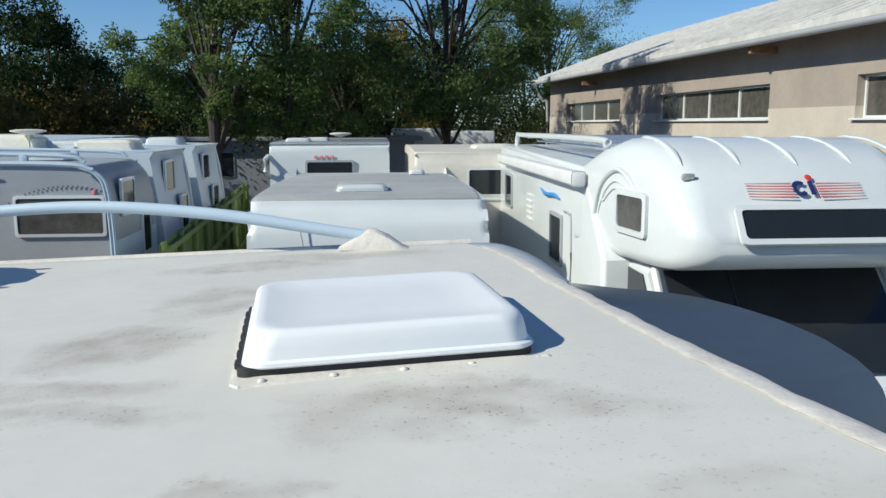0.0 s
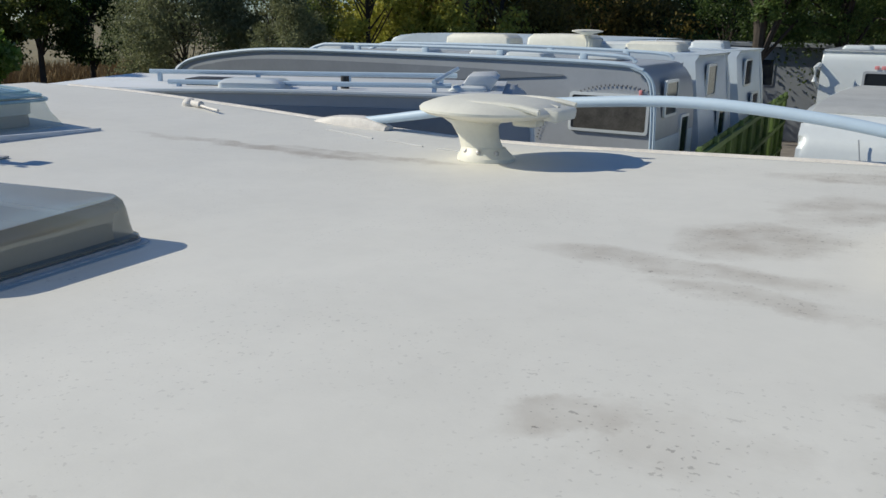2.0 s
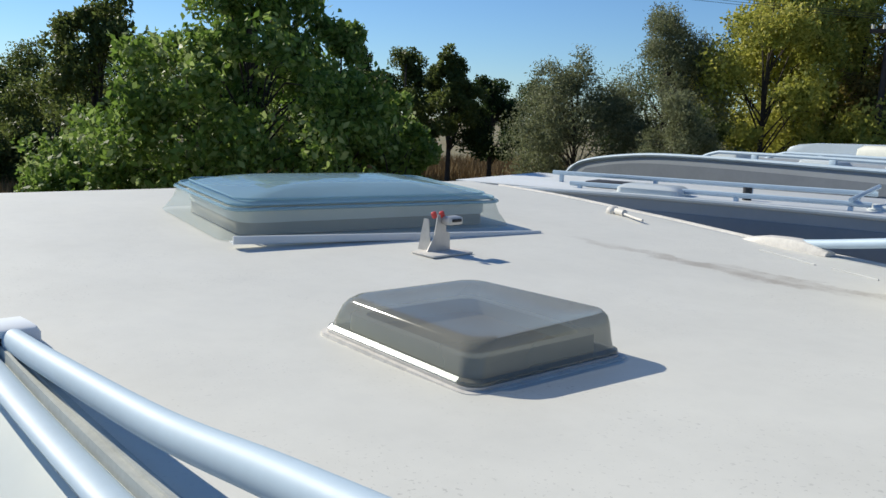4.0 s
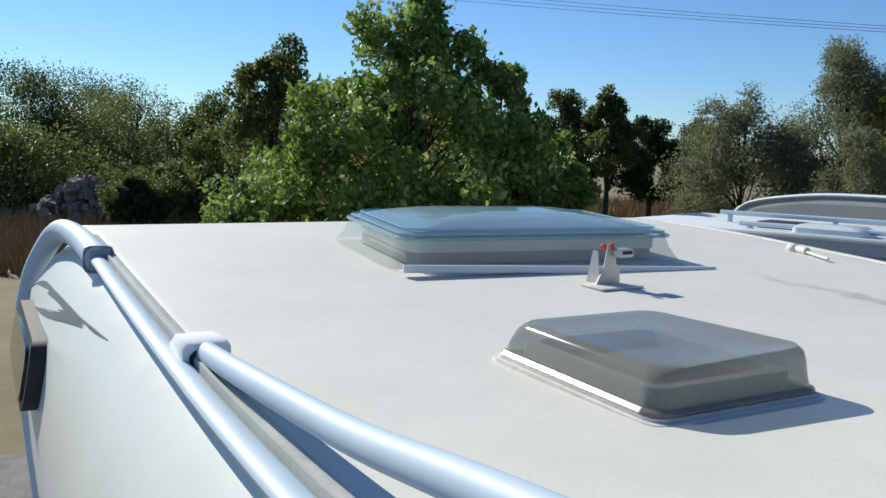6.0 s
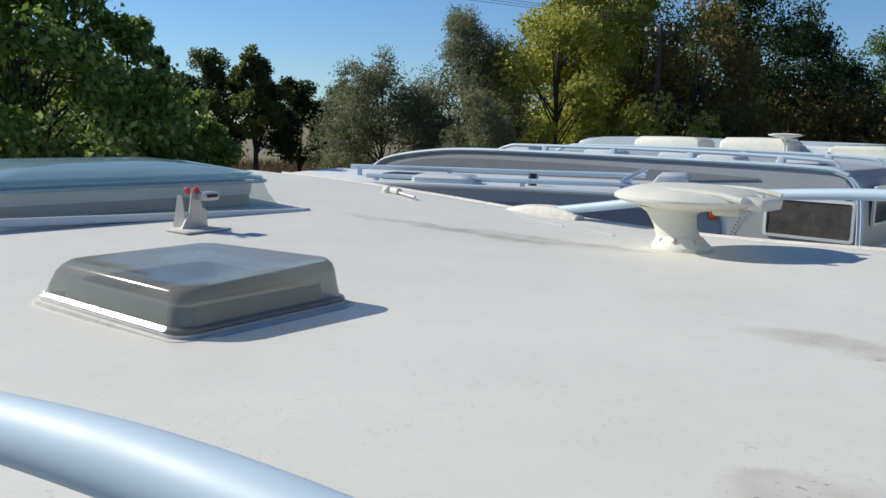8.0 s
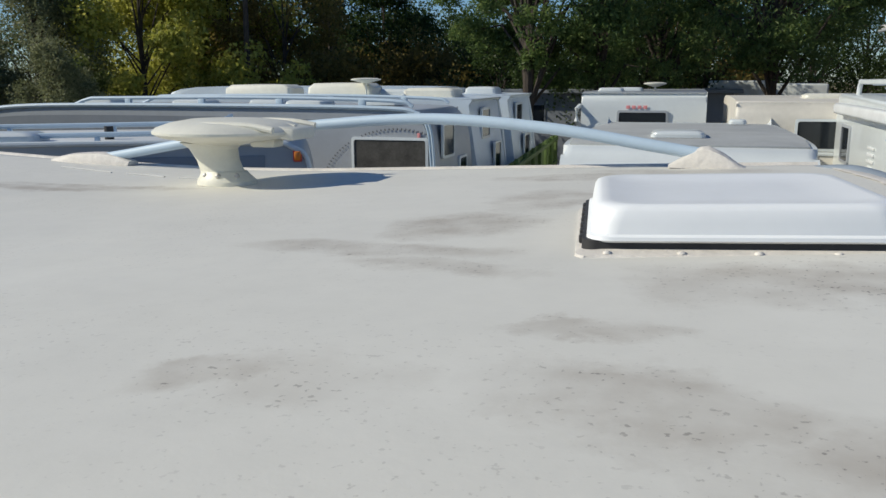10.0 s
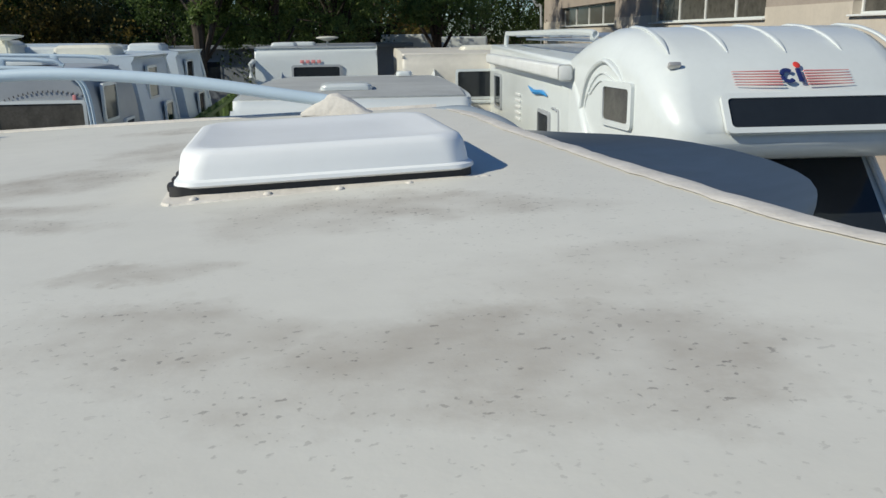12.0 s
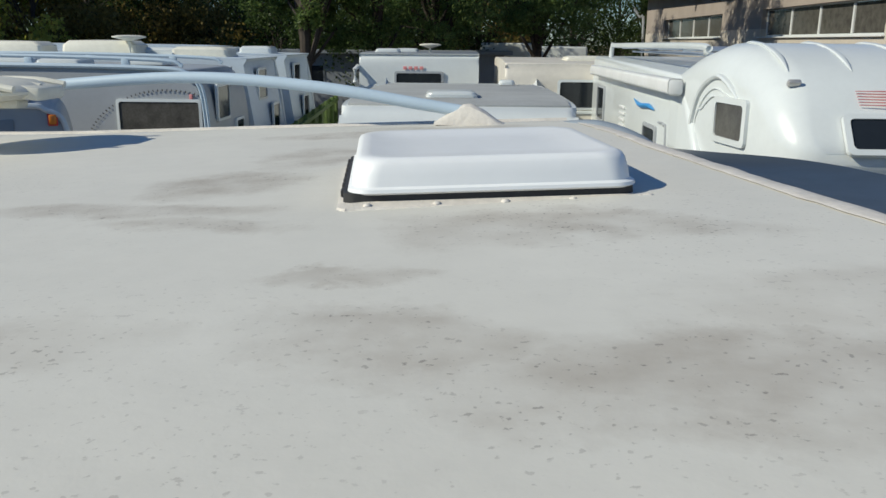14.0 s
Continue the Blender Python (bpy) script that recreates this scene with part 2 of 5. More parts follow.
def thing(name, m, label, category, group="", kind=""):
    ob = new(name)
    ob.matrix_world = m
    ob.empty_display_size = 0.1
    return tagged(ob, label, category, group, kind)


def raw(name, verts, faces, mat, parent=None, label="", smooth=False):
    me = bpy.data.meshes.new(name)
    me.from_pydata(verts, [], faces)
    if smooth:
        me.shade_smooth()
    me.materials.append(mat)
    ob = new(name, me)
    ob.parent = parent
    return tagged(ob, label)


def box(size, at=(0, 0, 0), bevel=0.0, seg=2, bm=None, rot=None):
    bm = bm or bmesh.new()
    m = Matrix.Translation(at) @ (rot or Matrix()) @ Matrix.Diagonal((*size, 1))
    made = bmesh.ops.create_cube(bm, size=1.0, matrix=m)["verts"]
    if bevel:
        edges = {e for v in made for e in v.link_edges}
        bmesh.ops.bevel(bm, geom=list(edges), offset=bevel, segments=seg, profile=0.5, affect="EDGES")
    return bm


def loft(rings, cap=True, bm=None, closed=True):
    bm = bm or bmesh.new()
    rows = [[bm.verts.new(p) for p in ring] for ring in rings]
    for a, b in zip(rows, rows[1:]):
        n = len(a)
        for i in range(n if closed else n - 1):
            j = (i + 1) % n
            bm.faces.new((a[i], a[j], b[j], b[i]))
    if cap and closed:
        bm.faces.new(rows[0][::-1])
        bm.faces.new(rows[-1])
    return bm


def tube(points, r, n=12, bm=None, flat=1.0):
    pts = [Vector(p) for p in points]
    rings = []
    for i, p in enumerate(pts):
        d = (pts[min(i + 1, len(pts) - 1)] - pts[max(i - 1, 0)]).normalized()
        side = d.cross(Vector((0, 0, 1)))
        side = side.normalized() if side.length > 1e-4 else Vector((1, 0, 0))
        up = side.cross(d)
        rr = r[i] if isinstance(r, (list, tuple)) else r
        rings.append([p + side * math.cos(a) * rr + up * math.sin(a) * rr * flat for a in [2 * math.pi * k / n for k in range(n)]])
    return loft(rings, bm=bm)


def smooth_path(points, steps=8):
    """Catmull-Rom through the points."""
    p = [Vector(q) for q in points]
    p = [2 * p[0] - p[1]] + p + [2 * p[-1] - p[-2]]
    out = []
    for i in range(1, len(p) - 2):
        for s in range(steps):
            t = s / steps
            a, b, c, d = p[i - 1], p[i], p[i + 1], p[i + 2]
            out.append(0.5 * ((2 * b) + (c - a) * t + (2 * a - 5 * b + 4 * c - d) * t * t + (3 * b - a - 3 * c + d) * t ** 3))
    return out + [p[-2]]


def round_rect(w, d, r, z, n=6, cx=0.0, cy=0.0):
    pts = []
    for sx, sy, a0 in ((1, 1, 0), (-1, 1, 90), (-1, -1, 180), (1, -1, 270)):
        for k in range(n + 1):
            a = radians(a0 + 90 * k / n)
            pts.append((cx + sx * (w / 2 - r) + r * math.cos(a), cy + sy * (d / 2 - r) + r * math.sin(a), z))
    return pts


def extrude_profile(profile, width, bevel=0.05, seg=3):
    """A side profile in x-z, extruded along y and rounded along its two rims."""
    bm = bmesh.new()
    a = [bm.verts.new((x, -width / 2, z)) for x, z in profile]
    b = [bm.verts.new((x, width / 2, z)) for x, z in profile]
    fa, fb = bm.faces.new(a), bm.faces.new(b[::-1])
    n = len(profile)
    for i in range(n):
        bm.faces.new((a[i], b[i], b[(i + 1) % n], a[(i + 1) % n]))
    if bevel:
        bmesh.ops.bevel(bm, geom=list({*fa.edges, *fb.edges}), offset=bevel, segments=seg, profile=0.5, affect="EDGES")
    return bm


def curve_profile(points, steps=5):
    return [(p.x, p.z) for p in smooth_path([(x, 0, z) for x, z in points], steps)]


def interp(x, xs, ys):
    return float(np.interp(x, xs, ys))


def wheels(parent, places, r=0.31, axis="x"):
    for x, y in places:
        rot = Matrix.Rotation(radians(90), 4, "X") if axis == "x" else Matrix.Rotation(radians(90), 4, "Y")
        bm = bmesh.new()
        bmesh.ops.create_cone(bm, cap_ends=True, segments=24, radius1=r, radius2=r, depth=0.2, matrix=Matrix.Translation((x, y, r)) @ rot)
        part("wheel", bm, M["black"], parent, "black rubber tyre")


# ---------------------------------------------------------------- the motorhome that the camera looks over
ROOF_X = (-4.4, -3.4, -2.6, -1.9, -1.3, -0.7, 0.0, 0.5, 1.1)
ROOF_Z = (2.755, 2.745, 2.712, 2.69, 2.683, 2.712, 2.745, 2.768, 2.79)


def roof_z(x):
    """Height of the roof skin, smoothed."""
    return sum(interp(x + d, ROOF_X, ROOF_Z) for d in (-0.3, -0.15, 0, 0.15, 0.3)) / 5


def near_y(x):
    return 0.085 + 0.115 * (x + 1.05) if x < 0 else 0.206 + 0.05 * x


def far_y(x):
    return interp(x, (-4.1, -3.4, -2.6, -1.26, 0.05, 0.6), (2.68, 2.70, 2.68, 2.545, 2.435, 2.385))


def front_x(y):
    return interp(y, (-0.2, 0.2, 0.6, 0.85, 1.23, 1.74, 2.05, 2.40), (1.02, 0.93, 0.80, 0.70, 0.635, 0.56, 0.53, 0.47))


def rear_x(y):
    return interp(y, (-0.3, 0.4, 1.5, 2.7), (-3.84, -3.92, -4.05, -4.15))


def roof_point(u, v, drop=0.0):
    """u along the length from rear to front, v across from the near to the far edge, both 0 to 1."""
    y = 0.0
    x = 0.0
    for _ in range(6):
        y = near_y(x) + v * (far_y(x) - near_y(x))
        x = rear_x(y) + u * (front_x(y) - rear_x(y))
    z = roof_z(x) - drop
    return Vector((x, y, z))


motorhome = thing("motorhome", pose(-1.6, 1.2, 0), "cream-white motorhome with weathered roof and dark swoosh decal", "motorhome")
HOME = motorhome.matrix_world.inverted()


def home(bm):
    bm.transform(HOME)
    return bm


def build_roof():
    NU, NV = 96, 64
    bm = bmesh.new()
    grid = []
    for i in range(-3, NU + 4):
        row = []
        u = min(max(i / NU, 0), 1)
        for j in range(-3, NV + 4):
            v = min(max(j / NV, 0), 1)
            ou, ov = max(-i, i - NU, 0), max(-j, j - NV, 0)
            p = roof_point(u, v)
            k = max(ou, ov)
            if i < 0:
                p.x -= 0.02 * ou
                p.z -= 0.018 * ou * ou
            if i > NU:
                p.x += 0.006 * ou
                p.z -= 0.012 * ou * ou
            if j < 0:
                p.y -= 0.012 * ov
            if j > NV:
                p.y += 0.012 * ov
            p.z -= 0.009 * ov * ov
            row.append(bm.verts.new(p))
        grid.append(row)
    for a, b in zip(grid, grid[1:]):
        for i in range(len(a) - 1):
            bm.faces.new((a[i], b[i], b[i + 1], a[i + 1]))
    part("roof", home(bm), M["roof"], motorhome, "off-white painted roof with brownish dirt stains")
    # body below the roof
    def ring(drop, out):
        r = [roof_point(u, 0) + Vector((0, -0.02 - out, 0)) for u in np.linspace(0, 1, 24)]
        r += [roof_point(1, v) + Vector((0.02 + out * 0.3, 0, 0)) for v in np.linspace(0, 1, 14)[1:]]
        r += [roof_point(u, 1) + Vector((0, 0.02 + out, 0)) for u in np.linspace(1, 0, 24)[1:]]
        r += [roof_point(0, v) - Vector((0.05 + out * 0.5, 0, 0)) for v in np.linspace(1, 0, 14)[1:-1]]
        return [Vector((p.x, p.y, p.z - drop if drop < 0.5 else 2.72 - drop)) for p in r]

    part("side_wall", home(loft([ring(2.3, 0.12), ring(1.3, 0.14), ring(0.9, 0.185), ring(0.5, 0.21), ring(0.25, 0.17), ring(0.13, 0.09), ring(0.06, 0.01)])), M["flank"], motorhome, "glossy white side wall panels")
    wheels(motorhome, [(-1.4, -0.95), (-1.4, 1.05), (1.6, -0.85), (1.6, 0.9)], 0.33)


build_roof()


def build_near_edge():
    xs = np.linspace(-3.5, 0.9, 40)
    bm = tube([(x, near_y(x) - 0.036, roof_z(x) - 0.010) for x in xs], 0.023, 16, flat=0.55)
    part("gutter_rail", home(bm), M["alu_light"], motorhome, "satin aluminium gutter profile along the roof edge")
    prof = ((-0.012, -0.012), (-0.009, 0.008), (-0.003, 0.008), (-0.001, 0.003), (0.006, 0.003), (0.008, 0.006), (0.020, 0.004), (0.024, -0.012))
    rings = [[Vector((x, near_y(x) + dy, roof_z(x) + dz)) for dy, dz in prof] for x in xs]
    part("gutter_lip", home(loft(rings)), M["gutter"], motorhome, "grooved grey-green gutter lip")
    # silver corner trim that bends down at the rear
    yn = near_y(-3.8)
    path = [(-3.03, near_y(-3.03) - 0.030, roof_z(-3.03) - 0.012), (-3.45, near_y(-3.45) - 0.045, roof_z(-3.45) - 0.006), (-3.76, yn - 0.08, 2.738), (-3.90, yn - 0.14, 2.66),
            (-3.97, yn - 0.20, 2.52), (-4.0, yn - 0.235, 2.3), (-4.02, yn - 0.225, 2.0), (-4.02, yn - 0.17, 1.4)]
    part("corner_trim", home(tube(smooth_path(path, 6), 0.043, 18)), M["alu_light"], motorhome, "rounded silver corner trim")
    part("trim_end", home(box((0.010, 0.092, 0.088), (-3.03, near_y(-3.03) - 0.03, roof_z(-3.03) - 0.012), 0.02)), M["grey_panel"], motorhome)

    def wall_y(x, z):
        return near_y(x) - 0.020 - interp(roof_z(x) - z, (0.06, 0.13, 0.25, 0.5, 0.9, 1.3), (0.01, 0.09, 0.17, 0.21, 0.185, 0.14))

    def on_wall(outline, thick, name, mat, label, parent):
        rings = [[Vector((x, wall_y(x, z) - d, z)) for x, z in outline] for d in (0.001, thick)]
        return part(name, home(loft(rings)), mat, parent, label)

    hi = [(p.x, p.z) for p in smooth_path([(-2.38, 0, 2.60), (-2.75, 0, 2.588), (-3.3, 0, 2.572), (-3.7, 0, 2.55), (-3.92, 0, 2.47)], 5)]
    lo = [(p.x, p.z) for p in smooth_path([(-3.88, 0, 2.40), (-3.55, 0, 2.48), (-3.22, 0, 2.505), (-2.8, 0, 2.56)], 5)]
    on_wall(hi + lo, 0.004, "swoosh_decal", M["decal"], "dark grey swoosh decal", motorhome)
    pts = [(x, z) for x, z, _ in round_rect(0.85, 0.22, 0.08, 0, 5, -3.30, 2.375)]
    win = on_wall(pts, 0.045, "window", M["black"], "black-framed side window", motorhome)
    pts = [(x, z) for x, z, _ in round_rect(0.76, 0.17, 0.06, 0, 5, -3.30, 2.375)]
    on_wall(pts, 0.055, "pane", M["pane"], "dark acrylic pane", win)
    # far-side edge trim
    bm = tube([(x, far_y(x) + 0.03, roof_z(x) - 0.006) for x in np.linspace(-3.9, 0.45, 40)], 0.012, 8)
    part("edge_trim", home(bm), M["sealant"], motorhome)
    # black tube as the shadow line just beyond the far edge
    bm = tube([(x, far_y(x) + 0.045, roof_z(x) - 0.012) for x in np.linspace(-3.9, 0.45, 40)], 0.007, 6)
    part("edge_shadow", home(bm), M["black"], motorhome, "dark shadow line drawn along the far roof edge")
    # front seam of brushed sealant
    rng = random.Random(4)
    ys = np.linspace(0.32, 2.36, 60)
    bm = tube([(front_x(y) + 0.002 * rng.uniform(-1, 1), y, roof_z(front_x(y)) + 0.001) for y in ys],
              [0.020 + 0.0025 * rng.uniform(-1, 1) for _ in ys], 10, flat=0.11)
    part("seam", home(bm), M["sealant"], motorhome, "brushed cream sealant seam")


build_near_edge()


def build_front_cap():
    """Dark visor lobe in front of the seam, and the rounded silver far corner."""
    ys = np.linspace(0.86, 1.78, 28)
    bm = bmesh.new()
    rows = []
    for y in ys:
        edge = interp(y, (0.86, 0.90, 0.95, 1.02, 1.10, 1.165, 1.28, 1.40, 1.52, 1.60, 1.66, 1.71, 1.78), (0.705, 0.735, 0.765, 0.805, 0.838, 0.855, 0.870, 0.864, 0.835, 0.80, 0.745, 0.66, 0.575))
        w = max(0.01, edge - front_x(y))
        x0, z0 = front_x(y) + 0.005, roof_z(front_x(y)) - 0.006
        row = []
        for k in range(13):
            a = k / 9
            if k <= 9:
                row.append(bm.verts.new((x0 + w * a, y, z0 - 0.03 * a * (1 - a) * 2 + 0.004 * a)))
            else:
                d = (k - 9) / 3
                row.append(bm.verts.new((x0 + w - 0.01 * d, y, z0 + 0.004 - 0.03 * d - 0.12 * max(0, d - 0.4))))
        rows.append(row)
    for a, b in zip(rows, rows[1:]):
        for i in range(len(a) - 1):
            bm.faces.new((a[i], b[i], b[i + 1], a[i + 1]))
    part("visor", home(bm), M["cap"], motorhome, "dark grey visor over the cab")
    path = smooth_path([(0.43, 2.40, 2.752), (0.51, 2.27, 2.758), (0.58, 2.10, 2.742), (0.65, 1.95, 2.70)], 8)
    part("corner_cap", home(tube(path, [0.016 + 0.016 * math.sin(math.pi * i / (len(path) - 1)) for i in range(len(path))], 14, flat=0.7)), M["cap_silver"], motorhome, "silver rounded front corner")


build_front_cap()


# roof rails
def roof_rail(name, pts, label, fin):
    rail = thing(name, Matrix.Translation(pts[0]), label, "roof rail", "roof rails of the motorhome")
    inv = rail.matrix_world.inverted()
    bm = tube(smooth_path(pts, 8), 0.017 if fin else 0.021, 18)
    bm.transform(inv)
    part("bar", bm, M["alu_light"], rail, "pale silver bowed tube")
    for k, (end, nxt) in enumerate(((pts[0], pts[1]), (pts[-1], pts[-2]))):
        e, d = Vector(end), (Vector(nxt) - Vector(end))
        d.z = 0
        d.normalize()
        base = roof_z(e.x) - (0.004 if fin else 0.034)
        rings = []
        if not fin:
            shape = ((-0.125, 0.030, 0.034), (-0.12, 0.048, 0.040), (-0.09, 0.062, 0.043), (-0.03, 0.066, 0.045), (0.012, 0.067, 0.046), (0.018, 0.064, 0.044))
        elif k:
            shape = ((-0.10, 0.006, 0.030), (-0.08, 0.014, 0.036), (-0.04, 0.042, 0.034), (0.0, 0.060, 0.028), (0.02, 0.057, 0.027), (0.055, 0.035, 0.026), (0.10, 0.008, 0.024))
        else:
            shape = ((-0.24, 0.004, 0.03), (-0.20, 0.020, 0.036), (-0.12, 0.036, 0.038), (-0.04, 0.042, 0.038), (0.02, 0.044, 0.036), (0.08, 0.036, 0.032), (0.15, 0.016, 0.028))
        for s, h, w in shape:
            c = Vector((e.x, e.y, 0)) + d * s
            side = Vector((-d.y, d.x, 0))
            ring = []
            for a in np.linspace(0, math.pi, 9):
                k2 = 1.0 if fin else 1.7
                q = c + side * (w * max(-1.0, min(1.0, math.cos(a) * (1.0 if fin else 1.18))))
                ring.append((q.x, q.y, base + h * min(1.0, 1.25 * k2 * math.sin(a)) + 0.002))
            rings.append(ring)
        bm = loft(rings)
        bm.transform(inv)
        foot = part("foot", bm, M["sealant"] if fin else M["lid"], rail, "white plastic end foot")
        if not fin:
            side = Vector((-d.y, d.x, 0))
            rings = []
            for s in (0.010, 0.0195):
                c = Vector((e.x, e.y, 0)) + d * s
                rings.append([c + side * (0.033 * x) + Vector((0, 0, base + 0.004 + 0.050 * z)) for x, z in ((-1, 0), (-1, 0.8), (-0.7, 1), (0.7, 1), (1, 0.8), (1, 0))])
            bm = loft(rings)
            bm.transform(inv)
            part("socket", bm, M["black"], foot, "dark hollow of the foot")
    return rail


roof_rail("roof_rail", [(-1.79, 0.015, 2.702), (-1.70, 0.026, 2.708), (-1.52, 0.046, 2.724), (-1.10, 0.094, 2.766), (-0.81, 0.127, 2.811), (-0.54, 0.158, 2.847), (-0.35, 0.180, 2.861), (-0.12, 0.205, 2.858), (0.05, 0.223, 2.845), (0.30, 0.240, 2.82), (0.80, 0.26, 2.775)],
          "pale silver bowed roof rail on the near roof edge", False)
roof_rail("roof_rail", [(-1.95, 2.595, 2.712), (-1.80, 2.58, 2.735), (-1.35, 2.54, 2.81), (-1.0, 2.505, 2.85), (-0.63, 2.465, 2.872), (-0.28, 2.432, 2.851), (0.02, 2.403, 2.808), (0.17, 2.385, 2.786)],
          "pale silver bowed roof rail on the far roof edge", True)


# ---------------------------------------------------------------- roof fittings
def white_hatch():
    m = pose(0.180, 1.432, roof_z(0.18) - 0.012, 0, -1.5, 6.0)
    ob = thing("roof_hatch", m, "white acrylic roof hatch set slightly ajar on the roof", "roof hatch")
    rng = np.random.default_rng(21)

    def ragged(w, d, z, amount):
        return [(x + amount * rng.normal(), y + amount * rng.normal(), z) for x, y, _ in round_rect(w, d, 0.022, z, 8)]

    part("frame", loft([ragged(0.472, 0.462, -0.008, 0.0018), ragged(0.462, 0.452, 0.012, 0.0014), round_rect(0.43, 0.41, 0.03, 0.018, 8)]), M["sealant"], ob, "cream sealant bed round the frame")
    part("gasket", loft([round_rect(0.434, 0.412, 0.02, 0.012, 6, -0.005), round_rect(0.432, 0.410, 0.02, 0.030, 6, -0.005)]), M["black"], ob, "black rubber gasket with a dirty edge")
    for k in range(7):
        part("hinge_tooth", box((0.010, 0.022, 0.012), (-0.221, -0.16 + 0.052 * k, 0.024), 0.003), M["black"], ob)
    rings = []
    for w, r, z in ((0.424, 0.034, 0.026), (0.432, 0.036, 0.029), (0.430, 0.036, 0.034), (0.419, 0.038, 0.037), (0.415, 0.040, 0.052), (0.409, 0.043, 0.067), (0.401, 0.046, 0.074), (0.386, 0.050, 0.0775), (0.360, 0.050, 0.0765), (0.310, 0.050, 0.0725), (0.2, 0.05, 0.0715), (0.06, 0.025, 0.0715)):
        rings.append(round_rect(w, w * 0.965, r, z + 0.001, 7, 0.001, -0.003))
    part("lid", loft(rings), M["lid"], ob, "domed white acrylic lid with a raised rim")
    rng = random.Random(2)
    for k in range(5):
        x = -0.2 + 0.1 * k + 0.02
        bm = bmesh.new()
        bmesh.ops.create_uvsphere(bm, u_segments=10, v_segments=6, radius=0.0055, matrix=Matrix.Translation((x - 0.006, -0.217, 0.014)) @ Matrix.Diagonal((1.2, 1, 0.7, 1)))
        part("screw_cap", bm, M["sealant"], ob)
    bm = bmesh.new()
    bmesh.ops.create_icosphere(bm, subdivisions=2, radius=0.009, matrix=Matrix.Translation((0.224, -0.216, 0.013)) @ Matrix.Diagonal((1.2, 1, 0.6, 1)))
    for v in bm.verts:
        v.co += noise.noise_vector(v.co * 60) * 0.005
    part("sealant_blob", bm, M["sealant"], ob)


white_hatch()


def tinted_hatch():
    m = pose(-1.440, 0.768, roof_z(-1.44) + 0.002, 0, 0.4, 6.5)
    ob = thing("roof_hatch", m, "smoked grey translucent roof hatch on the roof", "roof hatch")

    def rr(w, r, z):
        return round_rect(w * 1.095, w * 0.96, r, z)

    part("sealant_bed", loft([rr(0.425, 0.03, -0.01), rr(0.425, 0.03, 0.005), rr(0.39, 0.03, 0.007)]), M["sealant"], ob)
    part("flange", loft([rr(0.41, 0.035, 0.005), rr(0.41, 0.035, 0.011), rr(0.40, 0.035, 0.013)]), M["plate"], ob, "dirty metal flange")
    part("inner_frame", loft([rr(0.345, 0.03, 0.005), rr(0.34, 0.03, 0.045), rr(0.30, 0.03, 0.045), rr(0.30, 0.03, 0.008)], cap=False), M["cream"], ob, "cream inner frame")
    part("blind", loft([rr(0.30, 0.02, 0.010), rr(0.30, 0.02, 0.016)]), M["skylight_rim"], ob, "grey blind under the lid")
    rings = []
    for w, r, z, lift in ((0.408, 0.035, 0.013, 0), (0.406, 0.035, 0.017, 0), (0.394, 0.035, 0.021, 0), (0.388, 0.037, 0.036, 0.1), (0.378, 0.040, 0.058, 0.5), (0.368, 0.042, 0.069, 0.8), (0.352, 0.045, 0.0765, 1), (0.334, 0.046, 0.0775, 0.7), (0.28, 0.045, 0.0745, 0.3), (0.15, 0.04, 0.0765, 0), (0.05, 0.02, 0.077, 0)):
        ring = round_rect(w * 1.095, w * 0.96, r, z * 1.05, 8, 0.008 * lift, 0.006 * lift)
        rings.append([(x, y, zz + 0.010 * lift * (max(0.0, x) / 0.19) * (max(0.0, y) / 0.16)) for x, y, zz in ring])
    part("lid", loft(rings), GLASS["tint"], ob, "smoked translucent acrylic lid")
    # pale strip that paints the sun's glint on the flange chamfer
    prof = ((-0.184, 0.010), (-0.193, 0.012), (-0.194, 0.014), (-0.187, 0.021), (-0.184, 0.020))
    part("edge_glint", loft([[(x, y - 0.001, z) for y, z in prof] for x in (-0.200, 0.0, 0.185)]), M["glint"], ob, "sun glint painted along the metal flange edge")
    part("dark_edge", loft([[(0.212 + dx, y, z) for dx, z in ((0, 0.008), (0.006, 0.008), (0.003, 0.013), (0, 0.014))] for y in np.linspace(-0.17, 0.18, 8)]), M["black"], ob, "dark line under the lid")


tinted_hatch()


